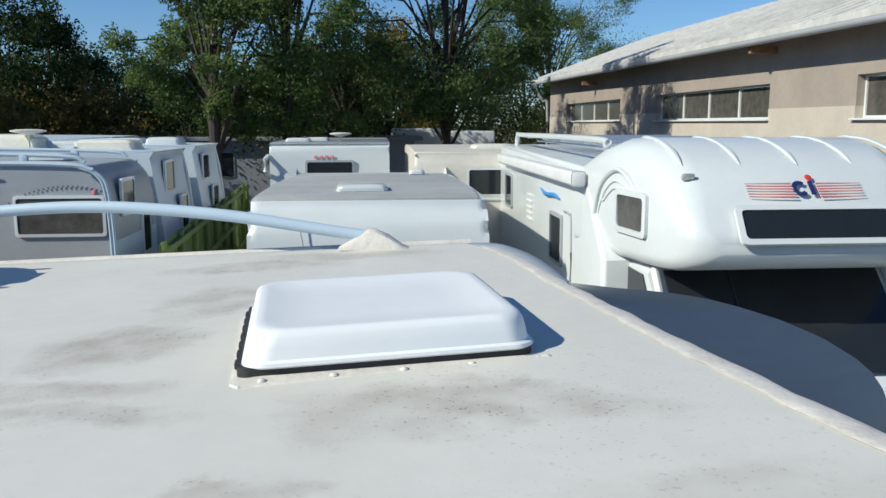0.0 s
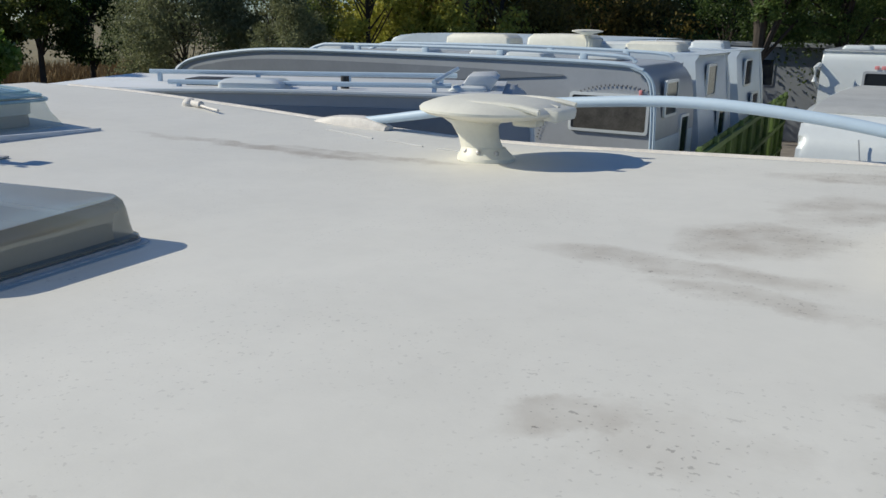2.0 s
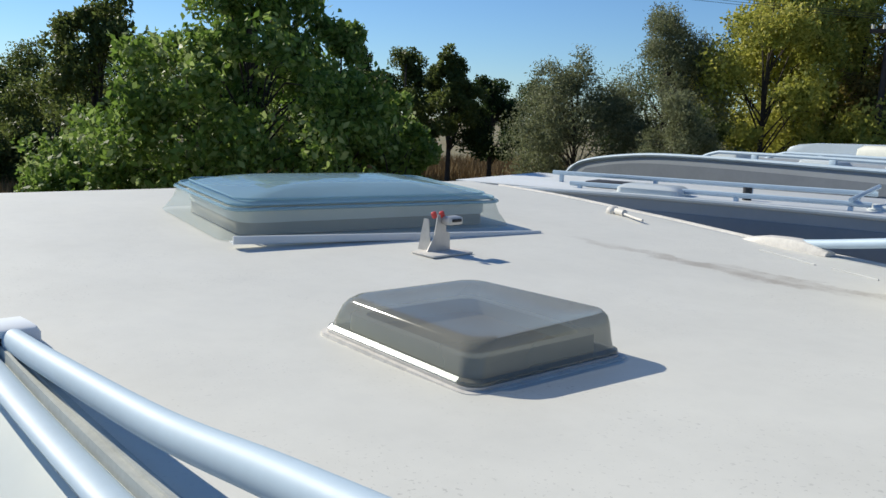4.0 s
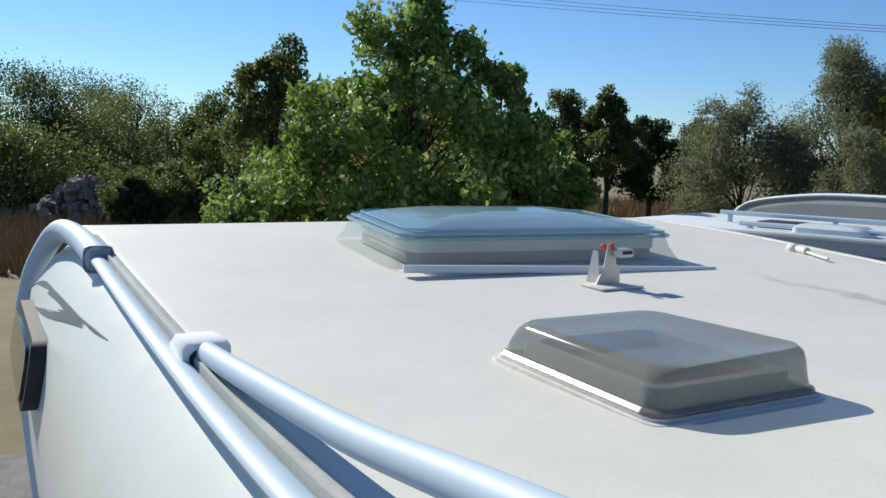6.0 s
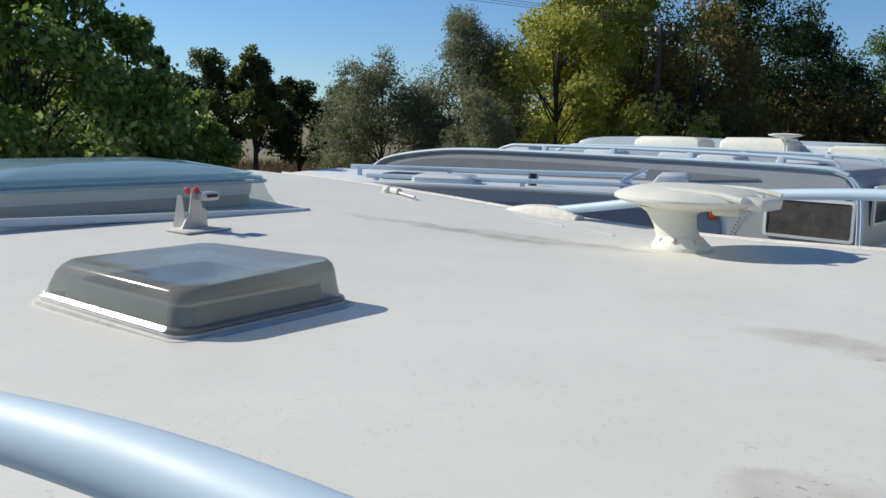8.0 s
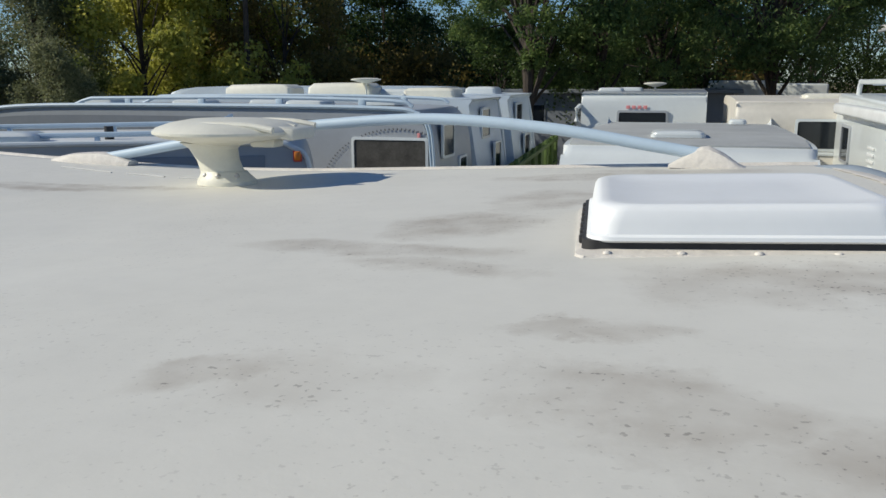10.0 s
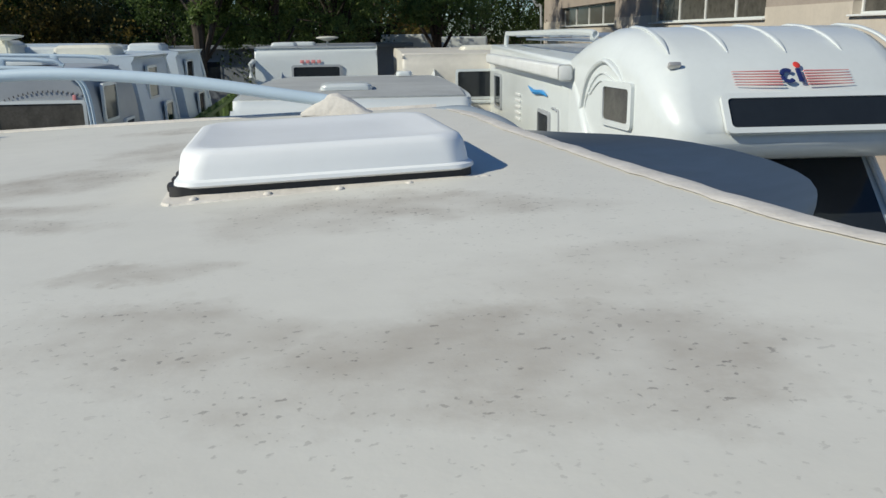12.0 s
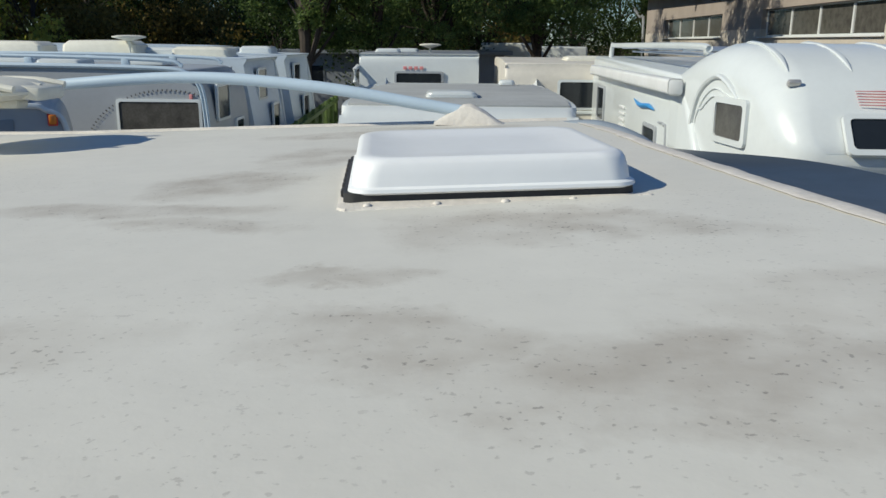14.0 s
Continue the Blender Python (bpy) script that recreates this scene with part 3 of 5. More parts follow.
def big_skylight():
    m = pose(-2.985, 1.25, roof_z(-3.0) + 0.004, 0, 2.4, 1)
    ob = thing("skylight", m, "large clear-skirted skylight with sky-reflecting dome on the roof", "skylight")
    part("base_frame", loft([round_rect(0.56, 0.99, 0.06, 0.0), round_rect(0.555, 0.985, 0.06, 0.040)], cap=False), M["skylight_rim"], ob, "grey-brown plastic frame inside the skirt")
    part("upper_frame", loft([round_rect(0.566, 0.996, 0.06, 0.041), round_rect(0.57, 1.0, 0.06, 0.084), round_rect(0.52, 0.95, 0.05, 0.086)], cap=False), M["lining"], ob, "pale cream upper frame")
    part("inner_lining", loft([round_rect(0.53, 0.95, 0.03, 0.03), round_rect(0.53, 0.95, 0.03, 0.034)]), M["lining"], ob)
    part("skirt", loft([round_rect(0.69, 1.16, 0.06, 0.0), round_rect(0.675, 1.145, 0.06, 0.010), round_rect(0.64, 1.10, 0.06, 0.045), round_rect(0.62, 1.075, 0.06, 0.082), round_rect(0.612, 1.065, 0.06, 0.096)], cap=False), GLASS["clear"], ob, "clear acrylic skirt")
    for w, d, z, r in ((0.628, 1.08, 0.090, 0.006), (0.604, 1.055, 0.103, 0.005), (0.555, 1.0, 0.117, 0.004)):
        ring = round_rect(w, d, 0.055, z, 6)
        part("rim", tube(ring + ring[:2], r, 8), GLASS["dome"], ob, "moulded bead round the dome")
    rings = [round_rect(0.605 - 0.5 * k, 1.055 - 0.9 * k, 0.055 - 0.03 * k, 0.100 + 0.052 * (1 - (1 - k) ** 2.6)) for k in (0, 0.03, 0.07, 0.12, 0.18, 0.25, 0.35, 0.48, 0.62, 0.8, 1.0)]
    part("dome", loft(rings), GLASS["dome"], ob, "glossy acrylic dome with the sky's reflection in its blue colour")
    for x in (-0.02, 0.16):
        part("stay_arm", tube([(x, -0.43, 0.075), (x - 0.05, 0.43, 0.07)], 0.008, 8), M["lining"], ob, "pale stay arm under the dome")


big_skylight()

bar_ob = thing("wind_deflector", pose(-2.515, 1.26, roof_z(-2.51), 0, 1.5, 89), "white metal wind deflector strip in front of the skylight", "deflector")
bm = extrude_profile([(-0.585, 0.0), (0.585, 0.0), (0.585, 0.024), (-0.585, 0.024)], 0.012, 0.003, 2)
part("strip", bm, M["white_old"], bar_ob)
part("foot_flange", box((1.17, 0.03, 0.004), (0, 0.018, 0.004)), M["white_old"], bar_ob)


def latch_bracket():
    m = pose(-2.30, 1.255, roof_z(-2.30), 0, 1.2, 10)
    ob = thing("latch_bracket", m, "galvanised bracket with red-tipped latch on the roof", "bracket")
    part("base_plate", box((0.10, 0.17, 0.006), (0.02, 0, 0.004), 0.002), M["sealant"], ob)
    bm = bmesh.new()
    prof = [(-0.05, 0), (0.05, 0), (0.045, 0.055), (0.03, 0.06), (0.02, 0.115), (-0.01, 0.115), (-0.02, 0.05)]
    bm = extrude_profile(prof, 0.004, 0.0)
    bm.transform(Matrix.Rotation(radians(90), 4, "Z") @ Matrix.Translation((0, 0.0, 0.005)))
    part("upright", bm, M["plate"], ob, "bent galvanised plate")
    bm = extrude_profile([(-0.03, 0), (0.03, 0), (0.012, 0.10), (-0.008, 0.10)], 0.003, 0.0)
    bm.transform(Matrix.Translation((-0.03, -0.03, 0.005)))
    part("gusset", bm, M["plate"], ob)
    part("latch", box((0.04, 0.062, 0.026), (0.02, 0.035, 0.103), 0.008), M["plate"], ob, "grey spring latch")
    part("latch_slot", box((0.006, 0.04, 0.010), (0.041, 0.035, 0.105), 0.003), M["black"], ob)
    for y in (-0.025, 0.008):
        part("latch_tip", box((0.014, 0.016, 0.022), (0.0, y, 0.120), 0.005, rot=Matrix.Rotation(0.4, 4, "X")), M["red"], ob, "red plastic tip")


latch_bracket()


def mushroom_antenna():
    c = (-1.165, 2.165)
    m = pose(c[0], c[1], roof_z(c[0]) + 0.006, 0, 0, 0)
    ob = thing("tv_antenna", m, "cream plastic dish-shaped aerial on a leaning neck", "antenna")
    n = 28

    def ell(cx, cy, z, a, b, tilt=0.0):
        cx, cy, z, a, b = cx * 1.15, cy * 1.15, z * 1.15, a * 1.15, b * 1.15
        return [(cx + a * math.cos(t), cy + b * math.sin(t), z + tilt * math.cos(t)) for t in [2 * math.pi * k / n for k in range(n)]]

    part("foot", loft([ell(0, 0, -0.005, 0.078, 0.06), ell(0, 0, 0.006, 0.078, 0.06), ell(-0.004, 0, 0.02, 0.066, 0.05), ell(-0.008, 0, 0.03, 0.060, 0.045)]), M["cream"], ob, "cream plastic mounting foot")
    part("neck", loft([ell(-0.010, 0, 0.024, 0.058, 0.043), ell(-0.022, 0, 0.055, 0.056, 0.042), ell(-0.034, 0, 0.085, 0.065, 0.046), ell(-0.040, 0, 0.100, 0.085, 0.055)]), M["cream"], ob)
    rings = [ell(-0.01, 0, 0.094, 0.05, 0.04), ell(0.0, 0, 0.104, 0.10, 0.09), ell(0.02, 0, 0.117, 0.175, 0.165), ell(0.02, 0, 0.126, 0.192, 0.185), ell(0.02, 0, 0.132, 0.193, 0.186),
             ell(0.02, 0, 0.140, 0.184, 0.175), ell(0.02, 0, 0.152, 0.15, 0.14), ell(0.01, 0, 0.160, 0.09, 0.08), ell(0.01, 0, 0.162, 0.03, 0.03)]
    part("dish", loft(rings), M["cream"], ob, "flat round cream dish housing")
    for a in (-0.13, 0.0, 0.13):
        part("rib", tube(smooth_path([(-0.10, a * 0.8, 0.164), (0.03, a, 0.172), (0.15, a, 0.171), (0.225, a, 0.160)], 4), 0.009, 8), M["cream"], ob)
    part("tail", box((0.10, 0.14, 0.034), (0.205, 0.0, 0.150), 0.009, rot=Matrix.Rotation(0.12, 4, "Y")), M["cream"], ob, "square cream tail housing")
    part("under_box", box((0.08, 0.06, 0.026), (0.135, 0.0, 0.118), 0.009), M["cream"], ob)
    for a in (-2.2, -1.5, -0.7):
        bm = bmesh.new()
        bmesh.ops.create_uvsphere(bm, u_segments=10, v_segments=6, radius=0.008, matrix=Matrix.Translation((0.071 * math.cos(a), 0.057 * math.sin(a), 0.024)))
        part("bolt", bm, M["plate"], ob)


mushroom_antenna()

for xa, ya, xb, yb in ((-1.98, 2.43, -1.72, 2.36), (-1.66, 2.36, -1.48, 2.31), (-1.42, 2.30, -1.26, 2.26)):
    mid = ((xa + xb) / 2, (ya + yb) / 2 + 0.006)
    crack = thing("sealant_crack", pose(mid[0], mid[1], roof_z(mid[0])), "thin cracked line of old sealant on the roof", "sealant line", "cracked sealant lines")
    path = [(x - mid[0], y - mid[1], roof_z(x) - roof_z(mid[0]) + 0.001) for x, y in ((xa, ya), mid, (xb, yb))]
    part("line", tube(smooth_path(path, 5), 0.0035, 5), M["roof_grey"], crack)

clip = thing("cable_clip", pose(-2.80, 2.54, roof_z(-2.8), 0, 0, -8), "cream sealant lump over a cable end on the roof edge", "cable clip")
bm = bmesh.new()
bmesh.ops.create_icosphere(bm, subdivisions=2, radius=0.034, matrix=Matrix.Translation((-0.03, 0, 0.012)) @ Matrix.Diagonal((1, 0.9, 0.7, 1)))
part("lump", bm, M["sealant"], clip)
part("sleeve", tube([(-0.01, 0, 0.014), (0.06, -0.005, 0.012)], 0.016, 10), M["sealant"], clip)
part("cable", tube(smooth_path([(0.05, -0.005, 0.010), (0.15, -0.03, 0.006), (0.24, -0.05, 0.004)], 5), 0.006, 6), M["sealant"], clip)


# ---------------------------------------------------------------- neighbouring caravans
def window(parent, w, h, m, mat="pane", frame_mat="white", name="window", frame=0.035):
    """Acrylic window in a raised frame; lies in local x-z, facing local -y."""
    bm = bmesh.new()
    outer = [(x, z) for x, z, _ in round_rect(w + 2 * frame, h + 2 * frame, 0.04, 0, 3)]
    inner = [(x, z) for x, z, _ in round_rect(w, h, 0.03, 0, 3)]
    rings = [[(x, 0.01, z) for x, z in outer], [(x, -0.022, z) for x, z in outer], [(x, -0.026, z) for x, z in inner], [(x, -0.012, z) for x, z in inner]]
    bm = loft(rings, cap=False)
    bm.transform(m)
    f = part(name, bm, M[frame_mat], parent, "white window frame" if frame_mat == "white" else "grey window frame")
    bm = loft([[(x, -0.014, z) for x, z in inner], [(x, -0.008, z) for x, z in inner]])
    bm.transform(m)
    part("pane", bm, M[mat], f, "tinted acrylic pane")
    return f


FRONT = lambda x, y, z: Matrix.Translation((x, y, z))                                    # faces -y
END = lambda x, y, z: Matrix.Translation((x, y, z)) @ Matrix.Rotation(radians(90), 4, "Z")   # faces +x
LEFT = lambda x, y, z: Matrix.Translation((x, y, z)) @ Matrix.Rotation(radians(-90), 4, "Z")  # faces -x


def vent(x, y, z, w=0.5, d=0.45, h=0.07, rz=0.0, label="white plastic roof vent on a caravan", mat="white"):
    ob = thing("roof_vent", pose(x, y, z, 0, 0, rz), label, "roof vent", "vents on the neighbouring roofs")
    part("base", loft([round_rect(w, d, 0.05, -0.01), round_rect(w, d, 0.05, 0.02)]), M[mat], ob)
    part("cover", loft([round_rect(w * 0.96, d * 0.96, 0.06, 0.02), round_rect(w * 0.94, d * 0.94, 0.06, h * 0.7), round_rect(w * 0.8, d * 0.8, 0.06, h), round_rect(w * 0.2, d * 0.2, 0.02, h * 1.05)]), M[mat], ob)
    return ob


def white_caravan():
    """The caravan straight behind, its sloping white front towards the camera."""
    ob = thing("caravan", pose(0.10, 7.3, 0), "white caravan with dusty grey roof and sloping front", "caravan", "parked caravans")
    prof = curve_profile([(0.04, 0.45), (-0.02, 1.3), (0.03, 2.05), (0.12, 2.26), (0.35, 2.40), (1.0, 2.43), (2.6, 2.425), (4.6, 2.38), (4.9, 2.2), (4.95, 0.45)], 5)
    bm = extrude_profile(prof, 2.16, 0.10, 4)
    bm.transform(Matrix.Rotation(radians(90), 4, "Z"))
    part("body", bm, M["white"], ob, "white glossy body")
    bm = extrude_profile([(0.36, 2.412), (0.55, 2.430), (1.0, 2.45), (2.6, 2.445), (4.7, 2.385), (4.7, 2.33), (0.36, 2.36)], 2.06, 0.01, 2)
    bm.transform(Matrix.Rotation(radians(90), 4, "Z") @ Matrix.Translation((0, 0, 0.006)))
    part("roof_skin", bm, M["roof_grey"], ob, "dusty grey roof skin")
    part("panel_seam", tube([(-0.62, 0.02, 2.24), (-0.56, -0.03, 1.9), (-0.54, -0.04, 1.5)], 0.006, 6), M["grey_panel"], ob)
    wheels(ob, [(-1.0, 2.6), (1.0, 2.6)], axis="y")
    return ob


white_caravan()
vent(0.02, 8.3, 2.46, 0.50, 0.42, 0.05, 3)
vent(0.72, 11.4, 2.43, 0.22, 0.22, 0.05)


def marked_caravan():
    ob = thing("caravan", pose(-0.65, 14.5, 0), "white caravan with faded red mark over its front window", "caravan", "parked caravans")
    prof = curve_profile([(0.10, 0.45), (0.0, 1.3), (0.04, 2.5), (0.10, 2.73), (0.3, 2.77), (2.5, 2.78), (5.0, 2.74), (5.1, 2.3), (5.1, 0.45)], 5)
    bm = extrude_profile(prof, 2.08, 0.03, 2)
    bm.transform(Matrix.Rotation(radians(90), 4, "Z"))
    part("body", bm, M["white"], ob)
    part("roof_band", box((2.1, 4.6, 0.03), (0, 2.6, 2.77), 0.01), M["slate"], ob, "dark roof band")
    window(ob, 0.78, 0.46, FRONT(0.0, 0.02, 2.21), "pane", "grey_panel")
    for k in range(4):
        part("mark_block", box((0.065, 0.006, 0.055), (-0.24 + 0.095 * k, 0.022, 2.53), 0.002), M["pink"], ob, "faded red block of the brand mark")
    bm = tube([(-1.06, 0.05, 2.2), (-1.10, -0.08, 2.3), (-1.10, -0.08, 2.5), (-1.06, 0.05, 2.55)], 0.04, 8)
    part("side_mirror_arm", bm, M["white"], ob)
    wheels(ob, [(-0.95, 2.6), (0.95, 2.6)], axis="y")


marked_caravan()


def small_aerial(x, y, z, r=0.17, h=0.22, label="cream dish aerial on a caravan roof"):
    ob = thing("dish_aerial", pose(x, y, z), label, "antenna", "aerials on the neighbouring roofs")
    part("mast", tube([(0, 0, -0.02), (0, 0, h)], 0.018, 8), M["cream"], ob)
    part("dish", loft([[(a * math.cos(t), a * math.sin(t), zz) for t in [2 * math.pi * k / 18 for k in range(18)]] for a, zz in ((0.04, h - 0.02), (r, h + 0.03), (r * 1.02, h + 0.045), (r * 0.7, h + 0.06), (0.03, h + 0.065))]), M["cream"], ob)


small_aerial(-0.5, 15.6, 2.78, 0.2, 0.1)
vent(-1.25, 15.3, 2.79, 0.45, 0.4, 0.06)
vent(-0.95, 15.9, 2.79, 0.45, 0.4, 0.06)


def beige_caravan():
    ob = thing("caravan", pose(1.78, 12.0, 0), "old beige caravan with dark front window", "caravan", "parked caravans")
    prof = curve_profile([(0.15, 0.45), (0.0, 1.4), (0.05, 2.2), (0.12, 2.62), (0.4, 2.70), (2.5, 2.72), (4.4, 2.66), (4.6, 2.3), (4.6, 0.45)], 5)
    bm = extrude_profile(prof, 2.1, 0.05, 3)
    bm.transform(Matrix.Rotation(radians(90), 4, "Z"))
    part("body", bm, M["beige"], ob)
    window(ob, 0.62, 0.36, FRONT(0.05, 0.04, 2.25), "pane", "white")
    part("trim", box((2.12, 0.03, 0.05), (0, 0.02, 2.0), 0.01), M["white"], ob)
    wheels(ob, [(-0.95, 2.6), (0.95, 2.6)], axis="y")


beige_caravan()
vent(2.03, 13.2, 2.71, 0.7, 0.5, 0.07, mat="cream")


def grey_caravan():
    """Long silver-grey caravan parked lengthwise, its end towards +x."""
    ob = thing("caravan", pose(-3.0, 10.0, 0), "long silver-grey caravan with roof rails and wide window", "caravan", "parked caravans")
    prof = curve_profile([(0.0, 0.45), (0.0, 1.6), (-0.06, 2.3), (-0.22, 2.56), (-0.6, 2.63), (-3.0, 2.66), (-5.8, 2.65), (-7.0, 2.58), (-8.0, 2.42), (-8.5, 2.1), (-8.6, 0.45)], 6)
    bm = extrude_profile(prof, 2.04, 0.04, 3)
    bm.transform(Matrix.Translation((0, 1.03, 0)))
    part("body", bm, M["grey_panel"], ob, "silver-grey side panels")
    # dark upper flank with a pale roof rim
    up = curve_profile([(-1.2, 2.48), (-3.2, 2.52), (-5.8, 2.52), (-7.0, 2.46), (-7.9, 2.32)], 5)
    lo = curve_profile([(-8.1, 2.16), (-6.8, 2.16), (-5.0, 2.20), (-3.4, 2.30), (-1.2, 2.46)], 5)
    bm = extrude_profile(up + lo, 0.012, 0.0)
    bm.transform(Matrix.Translation((0, -0.004, 0)))
    part("flank_band", bm, M["slate"], ob, "slate blue upper flank band")
    part("roof_rim", tube(smooth_path([(-0.15, 0.0, 2.57), (-0.6, 0.0, 2.64), (-3.0, 0.0, 2.665), (-5.8, 0.0, 2.66), (-7.0, 0.0, 2.59), (-8.0, 0.0, 2.43), (-8.4, 0.0, 2.2)], 5), 0.03, 8), M["alu_light"], ob, "pale aluminium roof rim")
    window(ob, 0.98, 0.42, FRONT(-0.56, 0.0, 2.03), "pane_brown", "white")
    for k in range(36):
        a = radians(66 + k * 3.0)
        part("dot_mark", box((0.012, 0.006, 0.026), (-0.45 + 1.08 * math.cos(a), -0.004, 1.52 + 0.86 * math.sin(a)), 0.0, rot=Matrix.Rotation(-(a - math.pi / 2), 4, "Y")), M["decal"], ob)
    part("marker_light", box((0.04, 0.02, 0.07), (-0.16, -0.008, 2.30), 0.008), M["pink"], ob, "red marker light")
    for x in (-0.01, 0.03):
        part("awning_rail", tube(smooth_path([(-0.30 + x, -0.005, 2.60), (-0.12 + x, -0.005, 2.52), (-0.02 + x, -0.005, 2.30), (x + 0.02, -0.005, 1.6), (x + 0.02, -0.005, 0.6)], 5), 0.018, 8), M["alu_light"], ob)
    window(ob, 0.5, 0.4, END(0.0, 0.75, 2.20), "pane", "white")
    window(ob, 0.35, 0.5, END(0.0, 1.5, 1.65), "pane", "white")
    for y in (0.18, 1.85):
        rail = part("roof_rail", tube(smooth_path([(-5.6, y, 2.64), (-5.3, y, 2.74), (-4.9, y, 2.76), (-2.5, y, 2.77), (-0.6, y, 2.73), (-0.3, y, 2.66)], 4), 0.025, 8), M["alu_light"], ob, "pale aluminium roof rail")
        for x in (-4.6, -3.4, -2.2, -1.0):
            part("rail_post", box((0.10, 0.05, 0.11), (x, y, 2.70), 0.01), M["alu_light"], rail)
    part("end_band", box((0.012, 1.9, 1.2), (0.004, 1.03, 1.1)), M["blue_white"], ob, "blue-white rear panel")
    wheels(ob, [(-4.2, 0.12), (-4.2, 1.95)])


grey_caravan()
vent(-8.3, 10.6, 2.66, 0.55, 0.45, 0.10)
for vx, vy in ((-6.9, 10.8), (-5.9, 11.3), (-5.0, 10.7), (-4.1, 11.2)):
    vent(vx, vy, 2.66, 0.6, 0.45, 0.07)


def end_caravan(x, y, top, label, windows):
    """Caravan of the back row, its blue-white rear end towards +x."""
    ob = thing("caravan", pose(x, y, 0), label, "caravan", "parked caravans")
    prof = curve_profile([(0.16, 0.45), (0.12, 1.4), (0.0, 2.3), (-0.06, top - 0.06), (-0.2, top), (-3, top + 0.02), (-6.3, top - 0.04), (-6.5, 2.2), (-6.5, 0.45)], 5)
    bm = extrude_profile(prof, 2.0, 0.04, 3)
    bm.transform(Matrix.Translation((0, 1.0, 0)))
    part("body", bm, M["blue_white"], ob, "blue-white panels")
    for yy, z, w, h in windows:
        window(ob, w, h, END(0.02 if z > 2.0 else 0.12, yy, z), "pane", "white")
    part("corner_strip", tube([(0.13, 1.98, 1.3), (0.02, 1.98, 2.3), (-0.06, 1.98, top - 0.04)], 0.03, 8), M["white"], ob)
    wheels(ob, [(-3.2, 0.12), (-3.2, 1.9)])
    return ob


end_caravan(-3.05, 12.2, 2.72, "blue-white caravan end with small dark windows", [(0.8, 2.32, 0.5, 0.42), (1.25, 1.72, 0.4, 0.5)])
end_caravan(-2.95, 14.5, 2.74, "pale blue caravan end in the back row", [(0.7, 2.35, 0.5, 0.4), (1.0, 1.75, 0.45, 0.45)])
end_caravan(-5.2, 17.2, 2.85, "white caravan behind the back row", [(0.8, 2.3, 0.6, 0.4)])
for vx, vy, vz, w, h in ((-3.9, 13.0, 2.73, 0.9, 0.14), (-5.4, 12.9, 2.73, 1.2, 0.22), (-4.6, 13.3, 2.73, 0.6, 0.12), (-3.6, 15.2, 2.75, 0.6, 0.12), (-4.4, 15.6, 2.75, 0.7, 0.10), (-6.9, 12.9, 2.73, 1.3, 0.2)):
    vent(vx, vy, vz, w, 0.6, h, label="cream roof box on a caravan", mat="cream" if w > 0.8 else "white")
small_aerial(-4.87, 12.5, 2.73, 0.24, 0.24)


